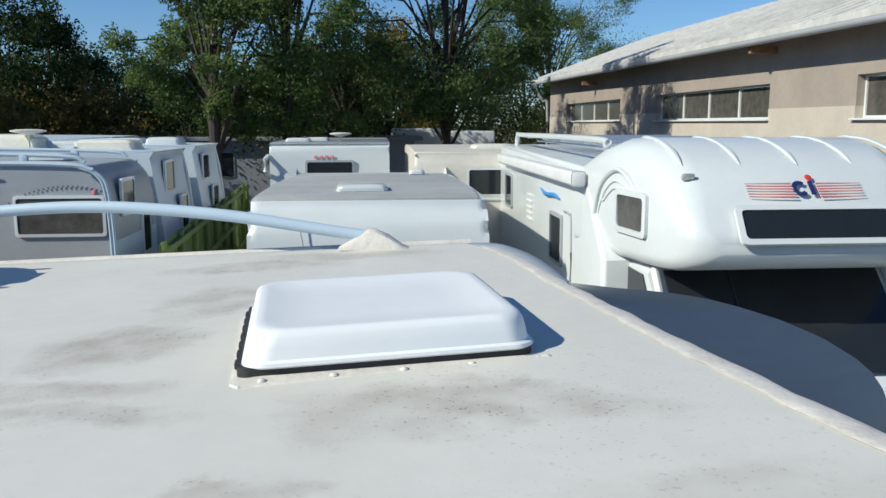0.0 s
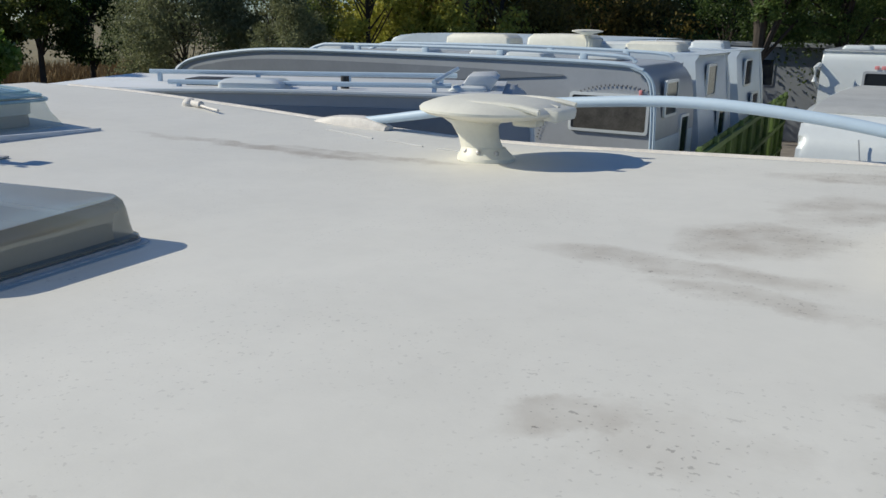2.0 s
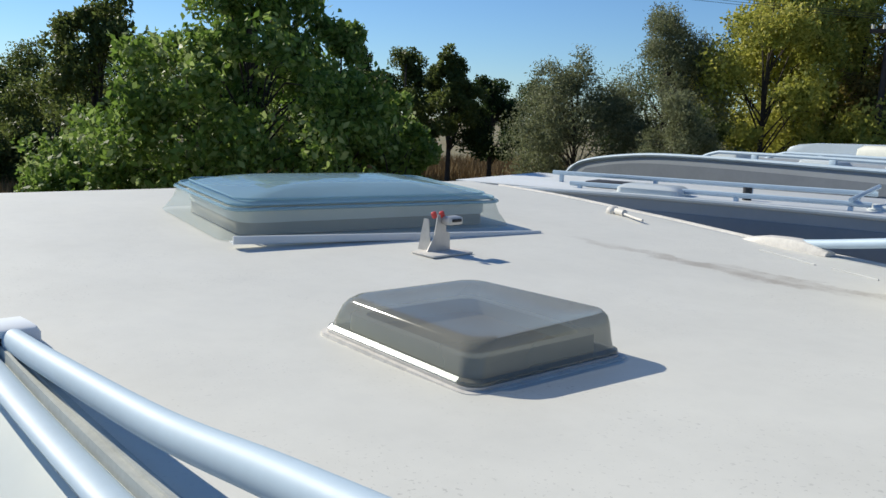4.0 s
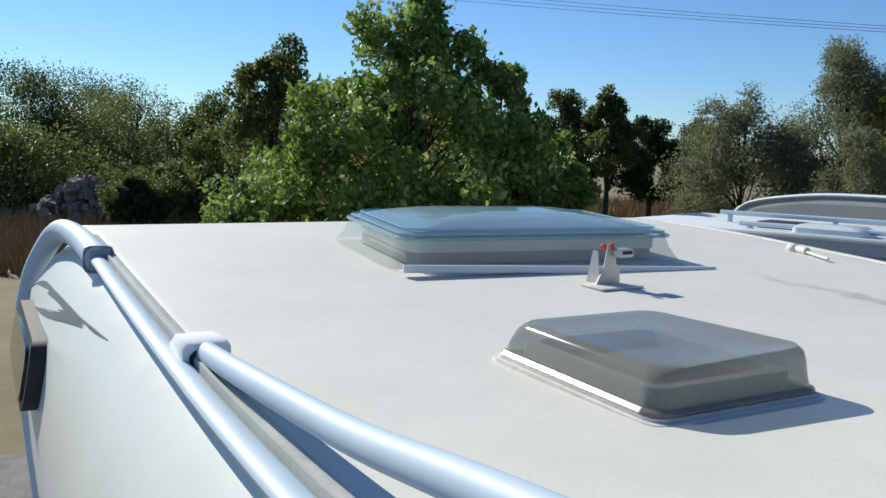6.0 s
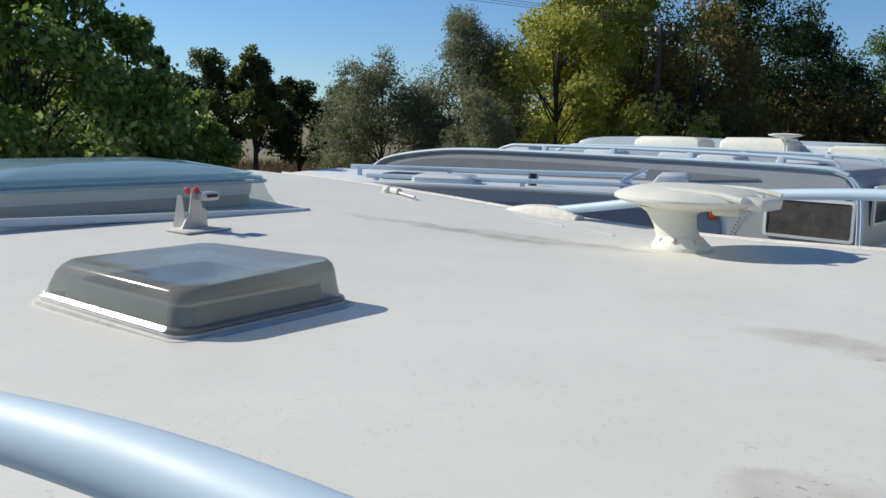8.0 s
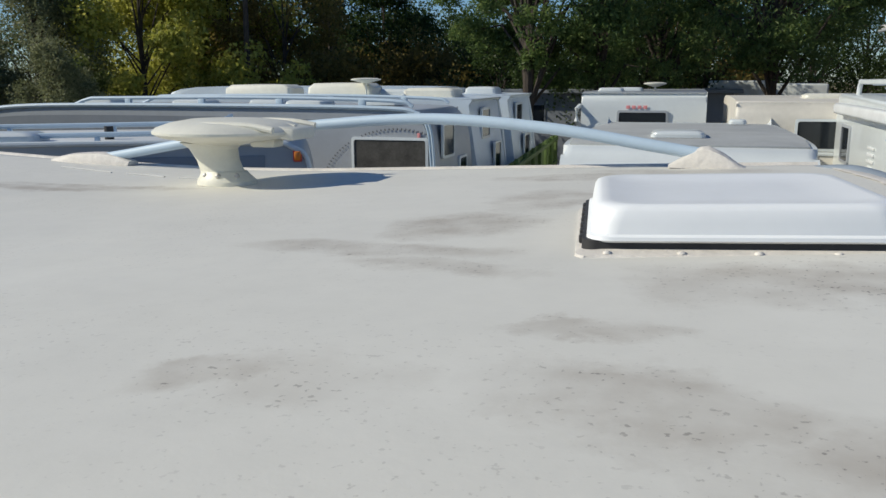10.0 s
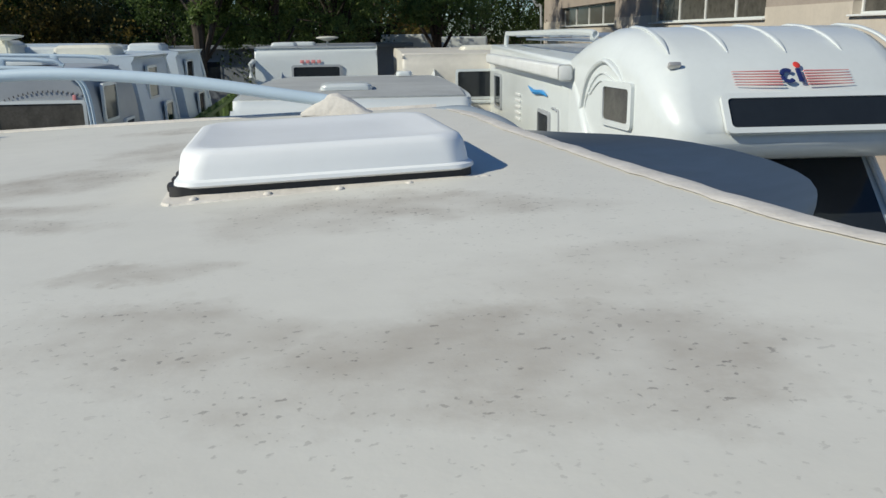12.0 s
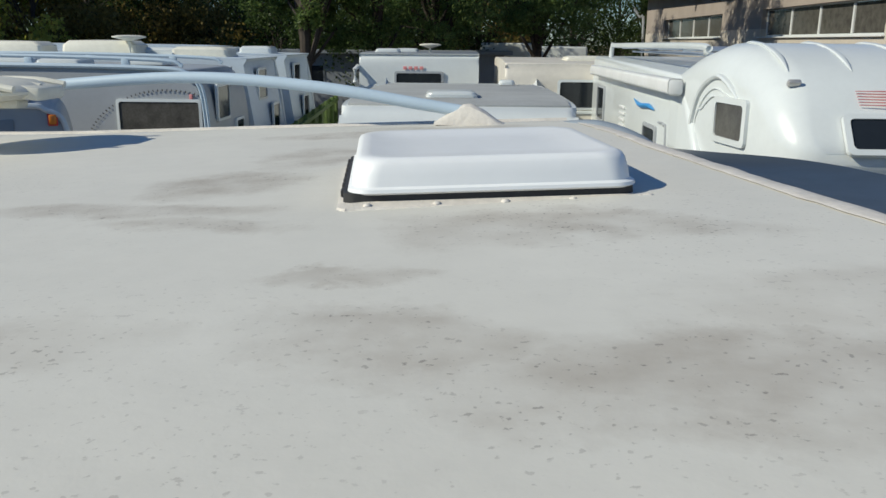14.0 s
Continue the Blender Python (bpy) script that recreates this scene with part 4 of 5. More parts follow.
def low_caravan():
    """Low caravan with a roof rack beside the motorhome."""
    ob = thing("caravan", pose(-2.95, 6.45, 0, 0, 0, 25) @ Matrix.Diagonal((1, 1, 1.035, 1)), "low grey caravan with pale roof and luggage rails", "caravan", "parked caravans")
    prof = curve_profile([(0.0, 0.45), (0.0, 1.7), (-0.05, 2.2), (-0.18, 2.35), (-0.5, 2.39), (-2.5, 2.40), (-4.4, 2.36), (-4.8, 2.1), (-4.9, 0.45)], 5)
    bm = extrude_profile(prof, 2.0, 0.03, 2)
    bm.transform(Matrix.Translation((0, 1.0, 0)))
    part("body", bm, M["grey_panel"], ob, "grey flank panels")
    part("roof_skin", box((4.2, 1.96, 0.012), (-2.4, 1.0, 2.405), 0.004), M["white_old"], ob, "pale roof skin")
    part("flank_band", box((4.3, 0.012, 0.30), (-2.55, -0.003, 2.14), 0.004), M["slate"], ob, "slate flank band")
    part("edge_rim", tube(smooth_path([(0.0, -0.005, 1.6), (-0.03, -0.005, 2.2), (-0.16, -0.005, 2.35), (-0.5, -0.005, 2.395), (-2.5, -0.005, 2.405), (-4.4, -0.005, 2.365)], 5), 0.022, 8), M["white"], ob, "white rim strip")
    part("red_line", box((2.4, 0.01, 0.012), (-1.3, -0.006, 1.93)), M["red"], ob)
    part("dark_line", box((2.4, 0.01, 0.02), (-1.3, -0.006, 1.90)), M["decal"], ob)
    lamp = part("marker_lamp", box((0.055, 0.05, 0.075), (-0.125, -0.02, 2.285), 0.012), M["orange"], ob, "amber marker lamp")
    part("lamp_rim", box((0.075, 0.03, 0.10), (-0.125, -0.005, 2.285), 0.012), M["red"], lamp)
    for y, z, x0 in ((0.25, 2.45, -3.35), (0.85, 2.50, -3.8)):
        rail = part("luggage_rail", tube([(x0, y, z), (-2.0, y, z + 0.01), (-0.75, y, z + 0.02)], 0.022, 8), M["alu_light"], ob, "pale luggage rail")
        for x in (x0 + 0.1, -2.7, -1.8, -0.9):
            part("rail_leg", box((0.04, 0.04, 0.09), (x, y, z - 0.05), 0.005), M["alu_light"], rail)
    part("cross_bar", tube([(-0.9, 0.2, 2.5), (-0.75, 0.9, 2.58)], 0.02, 8), M["alu_light"], ob)
    part("chimney", tube([(-1.75, 0.45, 2.40), (-1.75, 0.45, 2.52)], 0.04, 10), M["black"], ob, "black chimney stub")
    part("dark_case", box((0.55, 0.35, 0.06), (-3.0, 0.6, 2.44), 0.015), M["black"], ob, "dark case under the rails")
    part("end_fairing", extrude_profile([(-0.72, 2.40), (-0.62, 2.54), (-0.40, 2.55), (-0.35, 2.51), (-0.42, 2.40)], 0.7, 0.02, 2), M["white_old"], ob, "cream end fairing").location = (0.0, 0.9, 0.0)
    wheels(ob, [(-2.4, 0.12), (-2.4, 1.9)])
    return ob


low_caravan()
vent(-5.35, 5.6, 2.49, 0.6, 0.45, 0.09, 25)
vent(-3.75, 6.7, 2.49, 0.35, 0.3, 0.05, 25)


# ---------------------------------------------------------------- alcove motorhome
def alcove_motorhome():
    CX, W, Y0 = 3.15, 2.36, 5.30
    ob = thing("alcove_motorhome", pose(CX, Y0, 0), "white alcove motorhome with red striped logo and dark front window", "motorhome")
    rot = Matrix.Rotation(radians(90), 4, "Z")
    DEPTH = (0.0, 0.02, 0.06, 0.12, 0.20, 0.30, 0.45, 0.62, 0.82, 1.05, 1.35, 1.7, 2.1)
    TOP = (2.30, 2.36, 2.42, 2.50, 2.60, 2.70, 2.81, 2.89, 2.95, 2.985, 2.99, 2.90, 2.74)
    LOW = (2.22, 2.18, 2.14, 2.11, 2.085, 2.07, 2.06, 2.05, 2.045, 2.04, 2.03, 2.02, 2.02)
    HALF = (0.70, 0.80, 0.86, 0.905, 0.94, 0.965, 0.99, 1.01, 1.035, 1.06, 1.10, 1.14, 1.18)

    def alcove_z(y):
        return interp(y, DEPTH, TOP)

    def alcove_half(y):
        return interp(y, DEPTH, HALF)

    def alcove_y(z):
        return interp(z, TOP, DEPTH)

    rings = []
    for y, zt, zl, hw in zip(DEPTH, TOP, LOW, HALF):
        r = min(interp(y, (0.0, 0.5, 1.2, 2.1), (0.20, 0.30, 0.30, 0.16)), (zt - zl) * 0.45)
        zc, hz = (zt + zl) / 2, (zt - zl) / 2
        ring = []
        for sx, sz, a0 in ((1, 1, 0), (-1, 1, 90), (-1, -1, 180), (1, -1, 270)):
            rr = r if sz > 0 else min(r, 0.10)
            for k in range(7):
                a = radians(a0 + 15 * k)
                bow = 0.10 * (1 - y / 2.1) ** 3
                x = sx * (hw - rr) + rr * math.cos(a)
                ring.append((x, y + bow * (x / 1.0) ** 2, zc + sz * (hz - rr) + rr * math.sin(a)))
        rings.append(ring)
    part("alcove", loft(rings), M["white"], ob, "rounded white alcove moulding")
    # coach body
    prof = [(1.2, 0.5), (1.2, 2.0), (1.9, 2.72), (6.7, 2.80), (6.8, 2.6), (6.8, 0.5)]
    bm = extrude_profile(prof, W - 0.04, 0.05, 3)
    bm.transform(rot)
    part("coach_body", bm, M["white"], ob, "white coach body")
    def flank_x(y, z):
        zt, zl = alcove_z(y), interp(y, DEPTH, LOW)
        r = min(interp(y, (0.0, 0.5, 1.2, 2.1), (0.20, 0.30, 0.30, 0.16)), (zt - zl) * 0.45)
        h = min(r * 0.98, max(0.0, z - (zt - r)))
        return -alcove_half(y) + r - math.sqrt(r * r - h * h)

    # roof ribs, fading out at both ends
    for k in range(5):
        x = -0.80 + 0.42 * k
        pts = [(x, y + 0.10 * (1 - y / 2.1) ** 3 * x * x, alcove_z(y) + dz) for y, dz in ((0.46, -0.006), (0.56, 0.0), (0.72, 0.001), (0.95, 0.001), (1.15, 0.001), (1.35, 0.0), (1.5, -0.012))]
        part("roof_rib", tube(smooth_path(pts, 4), [0.003 + 0.019 * min(1.0, 4 * min(i, 24 - i) / 24) for i in range(25)], 8, flat=0.6), M["white"], ob)
    # raised arches on the alcove flank
    for off, r in ((0.0, 0.030), (0.09, 0.010), (0.15, 0.010)):
        pts = [(1.60 - off, 2.06 + 3.2 * off), (1.56 - off, 2.38 + 0.6 * off), (1.42 - off * 0.9, 2.62 - off * 0.5), (1.16, 2.74 - off), (0.92, 2.69 - off), (0.72 + off, 2.56)]
        pts = [(flank_x(y, z) - 0.002, y, z) for y, z in pts]
        n = 5 * 6 + 1
        part("side_moulding", tube(smooth_path(pts, 6), [r * min(1.0, 0.15 + 5 * min(i + (6 if off == 0 else 0), n - 1 - i) / n) for i in range(n)], 8, flat=0.7), M["white"], ob)
    lean = Matrix.Rotation(radians(-34), 4, "X")
    window(ob, 1.14, 0.22, Matrix.Translation((0.06, alcove_y(2.415) + 0.03, 2.415)) @ lean, "pane", "white", frame=0.04)
    flank = Matrix.Translation((-alcove_half(0.85) - 0.002, 0.85, 2.43)) @ Matrix.Rotation(radians(-90 + 7), 4, "Z")
    window(ob, 0.46, 0.25, flank, "pane_brown", "white", frame=0.045)
    window(ob, 0.5, 0.45, LEFT(-W / 2 + 0.02, 2.9, 1.95), "pane", "grey_panel")
    window(ob, 0.5, 0.40, LEFT(-W / 2 + 0.02, 5.9, 2.20), "pane", "grey_panel")
    for k in range(5):
        part("vent_slat", box((0.015, 0.32, 0.03), (-W / 2 + 0.012, 4.4, 1.98 + 0.07 * k), 0.004), M["white_old"], ob)
    # awning case
    case = part("awning_case", extrude_profile([(1.80, 2.60), (6.2, 2.60), (6.25, 2.67), (6.2, 2.73), (1.80, 2.73), (1.76, 2.67)], 0.12, 0.03, 3), M["white_old"], ob, "white awning case")
    case.matrix_basis = Matrix.Translation((-W / 2 - 0.05, 0.0, -0.04)) @ rot
    part("awning_end", box((0.13, 0.04, 0.14), (-W / 2 - 0.05, 1.77, 2.625), 0.03), M["white_old"], ob, "grey awning end cap")
    # roof rack
    for x, y0 in ((-W / 2 + 0.18, 1.75),):
        part("roof_rack_rail", tube(smooth_path([(x, y0, 2.90), (x, y0 + 0.3, 2.96), (x, 5.8, 2.95), (x, 6.2, 2.94), (x, 6.3, 2.78)], 5), 0.03, 8), M["white"], ob, "white roof rack rail")
    for y in (2.6, 3.6, 4.6, 5.6):
        part("rack_cross_bar", tube([(-W / 2 + 0.2, y, 2.93), (W / 2 - 0.2, y, 2.93)], 0.02, 8), M["alu"], ob)
    for k in range(6):
        part("rack_slat", tube([(-W / 2 + 0.35 + 0.1 * k, 2.2, 2.88), (-W / 2 + 0.30 + 0.1 * k, 5.4, 2.88)], 0.012, 6), M["alu"], ob)
    # blue swoosh, door edge
    pts = [(-W / 2 + 0.005, 2.75, 2.36), (-W / 2 + 0.005, 3.0, 2.38), (-W / 2 + 0.005, 3.4, 2.36), (-W / 2 + 0.005, 3.7, 2.40)]
    part("blue_swoosh", tube(smooth_path(pts, 5), [0.006 + 0.02 * math.sin(math.pi * i / 15) for i in range(16)], 6), M["blue"], ob, "blue wave decal")
    part("door_seam", tube(smooth_path([(-W / 2 + 0.014, 2.25, 0.7), (-W / 2 + 0.014, 2.25, 2.1), (-W / 2 + 0.014, 2.35, 2.25), (-W / 2 + 0.014, 2.55, 2.26)], 5), 0.012, 6), M["grey_panel"], ob)
    # logo: faded red stripes and a navy mark
    for k in range(6):
        z = 2.600 + 0.017 * k
        for sx in (-1, 1):
            pts = [(sx * x, alcove_y(z) + 0.10 * (1 - alcove_y(z) / 2.1) ** 3 * x * x, z) for x in np.linspace(0.09, 0.42, 10)]
            part("logo_stripe", tube(pts, [0.0062 - 0.0004 * i for i in range(10)], 8), M["pink"], ob, "faded red stripe")
    tilt = Matrix.Translation((0.0, alcove_y(2.655) - 0.001, 2.655)) @ Matrix.Rotation(radians(-45), 4, "X")
    ring = [(0.05 * math.cos(a), -0.002, 0.06 * math.sin(a)) for a in np.linspace(radians(45), radians(315), 14)]
    bm = tube(ring, 0.020, 8)
    bm.transform(tilt @ Matrix.Translation((-0.035, 0, 0)) @ Matrix.Diagonal((0.85, 0.2, 0.85, 1)))
    part("logo_arc", bm, M["navy"], ob, "navy curved logo mark")
    bm = box((0.034, 0.006, 0.12), (0.048, -0.002, 0.0), 0.002)
    bm.transform(tilt)
    part("logo_bar", bm, M["navy"], ob)
    bm = bmesh.new()
    bmesh.ops.create_uvsphere(bm, u_segments=12, v_segments=8, radius=0.026, matrix=tilt @ Matrix.Translation((0.052, -0.002, 0.095)) @ Matrix.Diagonal((1, 0.2, 1.1, 1)))
    part("logo_dot", bm, M["red"], ob)
    for sx in (-1, 1):
        part("marker_lamp", box((0.09, 0.05, 0.035), (sx * 0.80, alcove_y(2.72) + 0.035, 2.73), 0.012, rot=Matrix.Rotation(radians(-45), 4, "X")), M["plate"], ob, "clear marker lamp")
    # cab
    prof = curve_profile([(-0.55, 0.4), (-0.55, 1.05), (-0.25, 1.22), (0.05, 1.28)], 4) + [(0.72, 2.02), (1.9, 2.04), (1.9, 0.4)]
    bm = extrude_profile(prof, 1.86, 0.06, 3)
    bm.transform(rot)
    cab = part("cab", bm, M["white"], ob, "white van cab")
    bm = extrude_profile([(0.10, 1.345), (0.70, 2.00), (0.72, 1.985), (0.14, 1.34)], 1.66, 0.0)
    bm.transform(rot @ Matrix.Translation((-0.02, 0, 0.012)))
    part("windscreen", bm, M["pane"], cab, "dark windscreen")
    bm = extrude_profile([(0.35, 1.38), (0.85, 1.95), (1.6, 1.95), (1.6, 1.38)], 1.885, 0.0)
    bm.transform(rot)
    part("door_window", bm, M["pane"], cab, "dark cab door window")
    for sx in (-0.93, -0.35, 0.93):
        part("windscreen_pillar", tube([(sx, 0.06 - 0.03, 1.33), (sx * 0.97, 0.69, 2.02)], 0.03 if abs(sx) > 0.5 else 0.008, 8), M["white_old"] if abs(sx) > 0.5 else M["black"], cab)
    part("seat_curtain", box((0.16, 0.02, 0.5), (0.42, 0.46, 1.70), 0.005, rot=Matrix.Rotation(radians(-42), 4, "X")), M["beige"], cab, "pale curtain behind the windscreen")
    part("seat_curtain", box((0.10, 0.02, 0.5), (0.68, 0.46, 1.70), 0.005, rot=Matrix.Rotation(radians(-42), 4, "X")), M["grey_panel"], cab)
    for sx in (-1, 1):
        part("mirror", box((0.16, 0.09, 0.30), (sx * 1.08, 0.18, 1.5), 0.04), M["black"], cab, "black door mirror")
    part("bumper", box((1.9, 0.14, 0.28), (0, -0.55, 0.55), 0.05), M["grey_panel"], cab)
    wheels(ob, [(-0.85, 0.35), (0.85, 0.35), (-0.9, 4.6), (0.9, 4.6)], axis="y")


alcove_motorhome()


# ---------------------------------------------------------------- workshop building
def workshop():
    ob = thing("workshop", pose(8.5, 22, 0), "beige plastered workshop with long low windows and pale roof", "building")
    Y0, Y1, H, T = 4.0 - 22, 39.4 - 22, 4.86, 0.35
    wins = [(27.9, 35.8), (17.1, 24.2), (6.6, 13.9)]
    zs, zt = 3.18, 3.93
    # wall with recessed window openings, butted pieces
    wall = part("wall", box((T, Y1 - Y0, 2.45), (T / 2, (Y0 + Y1) / 2, 1.225)), M["plaster"], ob, "weathered beige plaster wall", smooth=False)
    part("pale_band", box((T + 0.02, Y1 - Y0, zs - 2.45), (T / 2, (Y0 + Y1) / 2, (zs + 2.45) / 2)), M["plaster_pale"], ob, "paler plaster band under the windows", smooth=False)
    part("wall_top", box((T, Y1 - Y0, H + 0.25 - zt), (T / 2, (Y0 + Y1) / 2, (H + 0.25 + zt) / 2)), M["plaster"], ob, smooth=False)
    edges = [Y0] + [v - 22 for w in wins[::-1] for v in w] + [Y1]
    for a, b in zip(edges[::2], edges[1::2]):
        part("pier", box((T - 0.002, b - a, zt - zs - 0.22), (T / 2, (a + b) / 2, (zt + zs + 0.22) / 2)), M["plaster"], ob, smooth=False)
        part("pier_base", box((T + 0.02, b - a, 0.22), (T / 2, (a + b) / 2, zs + 0.11)), M["plaster_pale"], ob, smooth=False)
    for a, b in wins:
        a, b = a - 22, b - 22
        w = part("window", box((0.05, b - a, 0.05), (0.17, (a + b) / 2, zs + 0.025)), M["white"], ob, "white-framed strip window", smooth=False)
        part("head_frame", box((0.05, b - a, 0.04), (0.17, (a + b) / 2, zt - 0.02)), M["white_old"], w, smooth=False)
        n = 4
        for k in range(n + 1):
            y = a + 0.03 + (b - a - 0.06) * k / n
            part("mullion", box((0.05, 0.07 if 0 < k < n else 0.05, zt - zs - 0.09), (0.17, y, (zs + zt) / 2)), M["white_old"], w, smooth=False)
        for k in range(n):
            y = a + (b - a) * (k + 0.5) / n
            part("pane", box((0.012, (b - a) / n - 0.06, zt - zs - 0.09), (0.18, y, (zs + zt) / 2)), M["pane_brown"], w, "dusty dark pane", smooth=False)
        part("sill", box((0.22, b - a + 0.1, 0.035), (0.02, (a + b) / 2, zs - 0.012), 0.006), M["white_old"], w, smooth=False)
    part("end_wall", box((9.0, T, H), (4.5 + T, Y1 - T / 2, H / 2)), M["plaster"], ob, smooth=False)
    part("near_wall", box((9.0, T, H), (4.5 + T, Y0 + T / 2, H / 2)), M["plaster"], ob, smooth=False)
    # roof: sheets with a thick pale verge, gutter under it
    L = Y1 - Y0 + 1.6
    bm = extrude_profile([(-0.75, H - 0.08), (5.0, H + 2.0), (10.5, H + 0.1), (10.5, H + 0.02), (5.0, H + 1.90), (-0.75, H - 0.20)], L, 0.0)
    bm.transform(Matrix.Translation((0, (Y0 + Y1) / 2 + 0.3, 0)))
    shear = Matrix.Identity(4)
    shear[2][1] = 0.012
    bm.transform(Matrix.Translation((0, 0, 0.18)) @ shear)
    roof = part("roof", bm, M["fibre"], ob, "pale weathered fibre-cement roof", smooth=False)
    for k in range(56):
        y = Y0 - 0.4 + k * L / 56
        part("sheet_rib", tube([(-0.74, y, H + 0.11 + 0.012 * y), (4.95, y, H + 2.175 + 0.012 * y)], 0.03, 6), M["fibre"], roof)
    part("gutter", tube([(-0.68, Y0 - 0.4, H - 0.06 + 0.012 * Y0), (-0.68, Y1 + 1.0, H - 0.06 + 0.012 * Y1)], 0.075, 10), M["grey_panel"], ob, "grey metal gutter")
    part("fascia", box((0.04, L - 0.2, 0.12), (-0.55, (Y0 + Y1) / 2 + 0.3, H - 0.05), rot=Matrix.Rotation(0.012, 4, "X")), M["wood"], ob, "brown wooden fascia", smooth=False)
    for y in (16.9 - 22, 31 - 22):
        part("rafter_end", box((0.6, 0.12, 0.14), (-0.28, y, H - 0.26)), M["wood"], ob, "weathered rafter end", smooth=False)
    part("downpipe", tube(smooth_path([(-0.62, Y1 + 0.2, H - 0.25), (-0.3, Y1 + 0.15, H - 0.7), (-0.12, Y1 + 0.12, H - 1.0), (-0.12, Y1 + 0.12, 0.2)], 4), 0.06, 8), M["grey_panel"], ob, "grey downpipe")


workshop()


# ---------------------------------------------------------------- fence, dark shed, pole, wires, ground
def fence():
    ob = thing("fence", pose(-2.40, 9.9, 0, 0, 0, 3.4), "green slatted fence with timber rails between caravans", "fence")
    for k in range(10):
        part("post", box((0.07, 0.07, 1.72), (0.04, 1.13 * k, 0.86), 0.01), M["fence"], ob)
    for z in (0.45, 1.05, 1.6):
        part("rail", box((0.05, 10.4, 0.07), (0.06, 5.1, z)), M["fence"], ob)
    for k in range(86):
        part("slat", box((0.014, 0.075, 1.62), (0.0, 0.12 * k, 0.88)), M["fence"], ob, smooth=False)


fence()


def dark_shed():
    ob = thing("shed", pose(-4.2, 25.0, 0), "dark grey low shed with small black windows under trees", "shed")
    part("wall", box((11, 3, 2.6), (0, 1.5, 1.3), 0.02), M["slate"], ob, smooth=False)
    part("roof", box((11.5, 3.6, 0.12), (0, 1.5, 2.66), 0.02), M["slate"], ob, smooth=False)
    for x in (-3.5, -0.5, 2.0):
        window(ob, 1.2, 0.7, FRONT(x, 0.0, 1.9), "pane", "slate")
    return ob


dark_shed()


def white_trailer(x, y, w, h):
    ob = thing("box_trailer", pose(x, y, 0), "white box trailer glimpsed between tree trunks", "trailer")
    part("body", box((w, 4.0, h - 0.5), (0, 2.0, 0.5 + (h - 0.5) / 2), 0.06, 3), M["white"], ob)
    part("chassis", box((w - 0.2, 3.8, 0.15), (0, 2.0, 0.45), 0.02), M["black"], ob)
    wheels(ob, [(-w / 2 + 0.1, 2.0), (w / 2 - 0.1, 2.0)], axis="y")


white_trailer(1.5, 27.0, 1.7, 2.95)
white_trailer(3.4, 28.0, 1.6, 2.85)

pole = thing("utility_pole", pose(-11.8, 20.9, 0), "dark wooden utility pole with a short crossarm", "utility pole")
part("shaft", tube([(0, 0, -0.2), (0.02, 0, 3.0), (0.05, 0, 5.95)], [0.10, 0.085, 0.065], 12), M["bark"], pole)
part("crossarm", box((0.85, 0.09, 0.10), (0.02, 0, 5.7), 0.01, rot=Matrix.Rotation(0.5, 4, "Z")), M["bark"], pole)
for s in (-0.36, -0.1, 0.36):
    part("insulator", tube([(0.02 + s * 0.88, s * 0.48, 5.74), (0.02 + s * 0.88, s * 0.48, 5.86)], 0.035, 8), M["cream"], pole)


def wire(name, pts, r=0.006):
    a, b = Vector(pts[0]), Vector(pts[1])
    line = [a.lerp(b, t) - Vector((0, 0, pts[2] * 4 * t * (1 - t))) for t in np.linspace(0, 1, 18)]
    tagged(part(name, tube(line, r, 5), M["black"]), "thin dark overhead wire", "wire", "overhead wires")


ground = raw("ground", [(-900, -900, 0), (900, -900, 0), (900, 900, 0), (-900, 900, 0)], [(0, 1, 2, 3)], M["ground"])
tagged(ground, "dry brownish grass ground", "ground", kind="structure")
yard = raw("yard", [(-9, -7, 0.006), (14, -7, 0.006), (14, 34, 0.006), (-9, 34, 0.006)], [(0, 1, 2, 3)], M["gravel"])
tagged(yard, "grey compacted gravel yard", "yard", kind="structure")


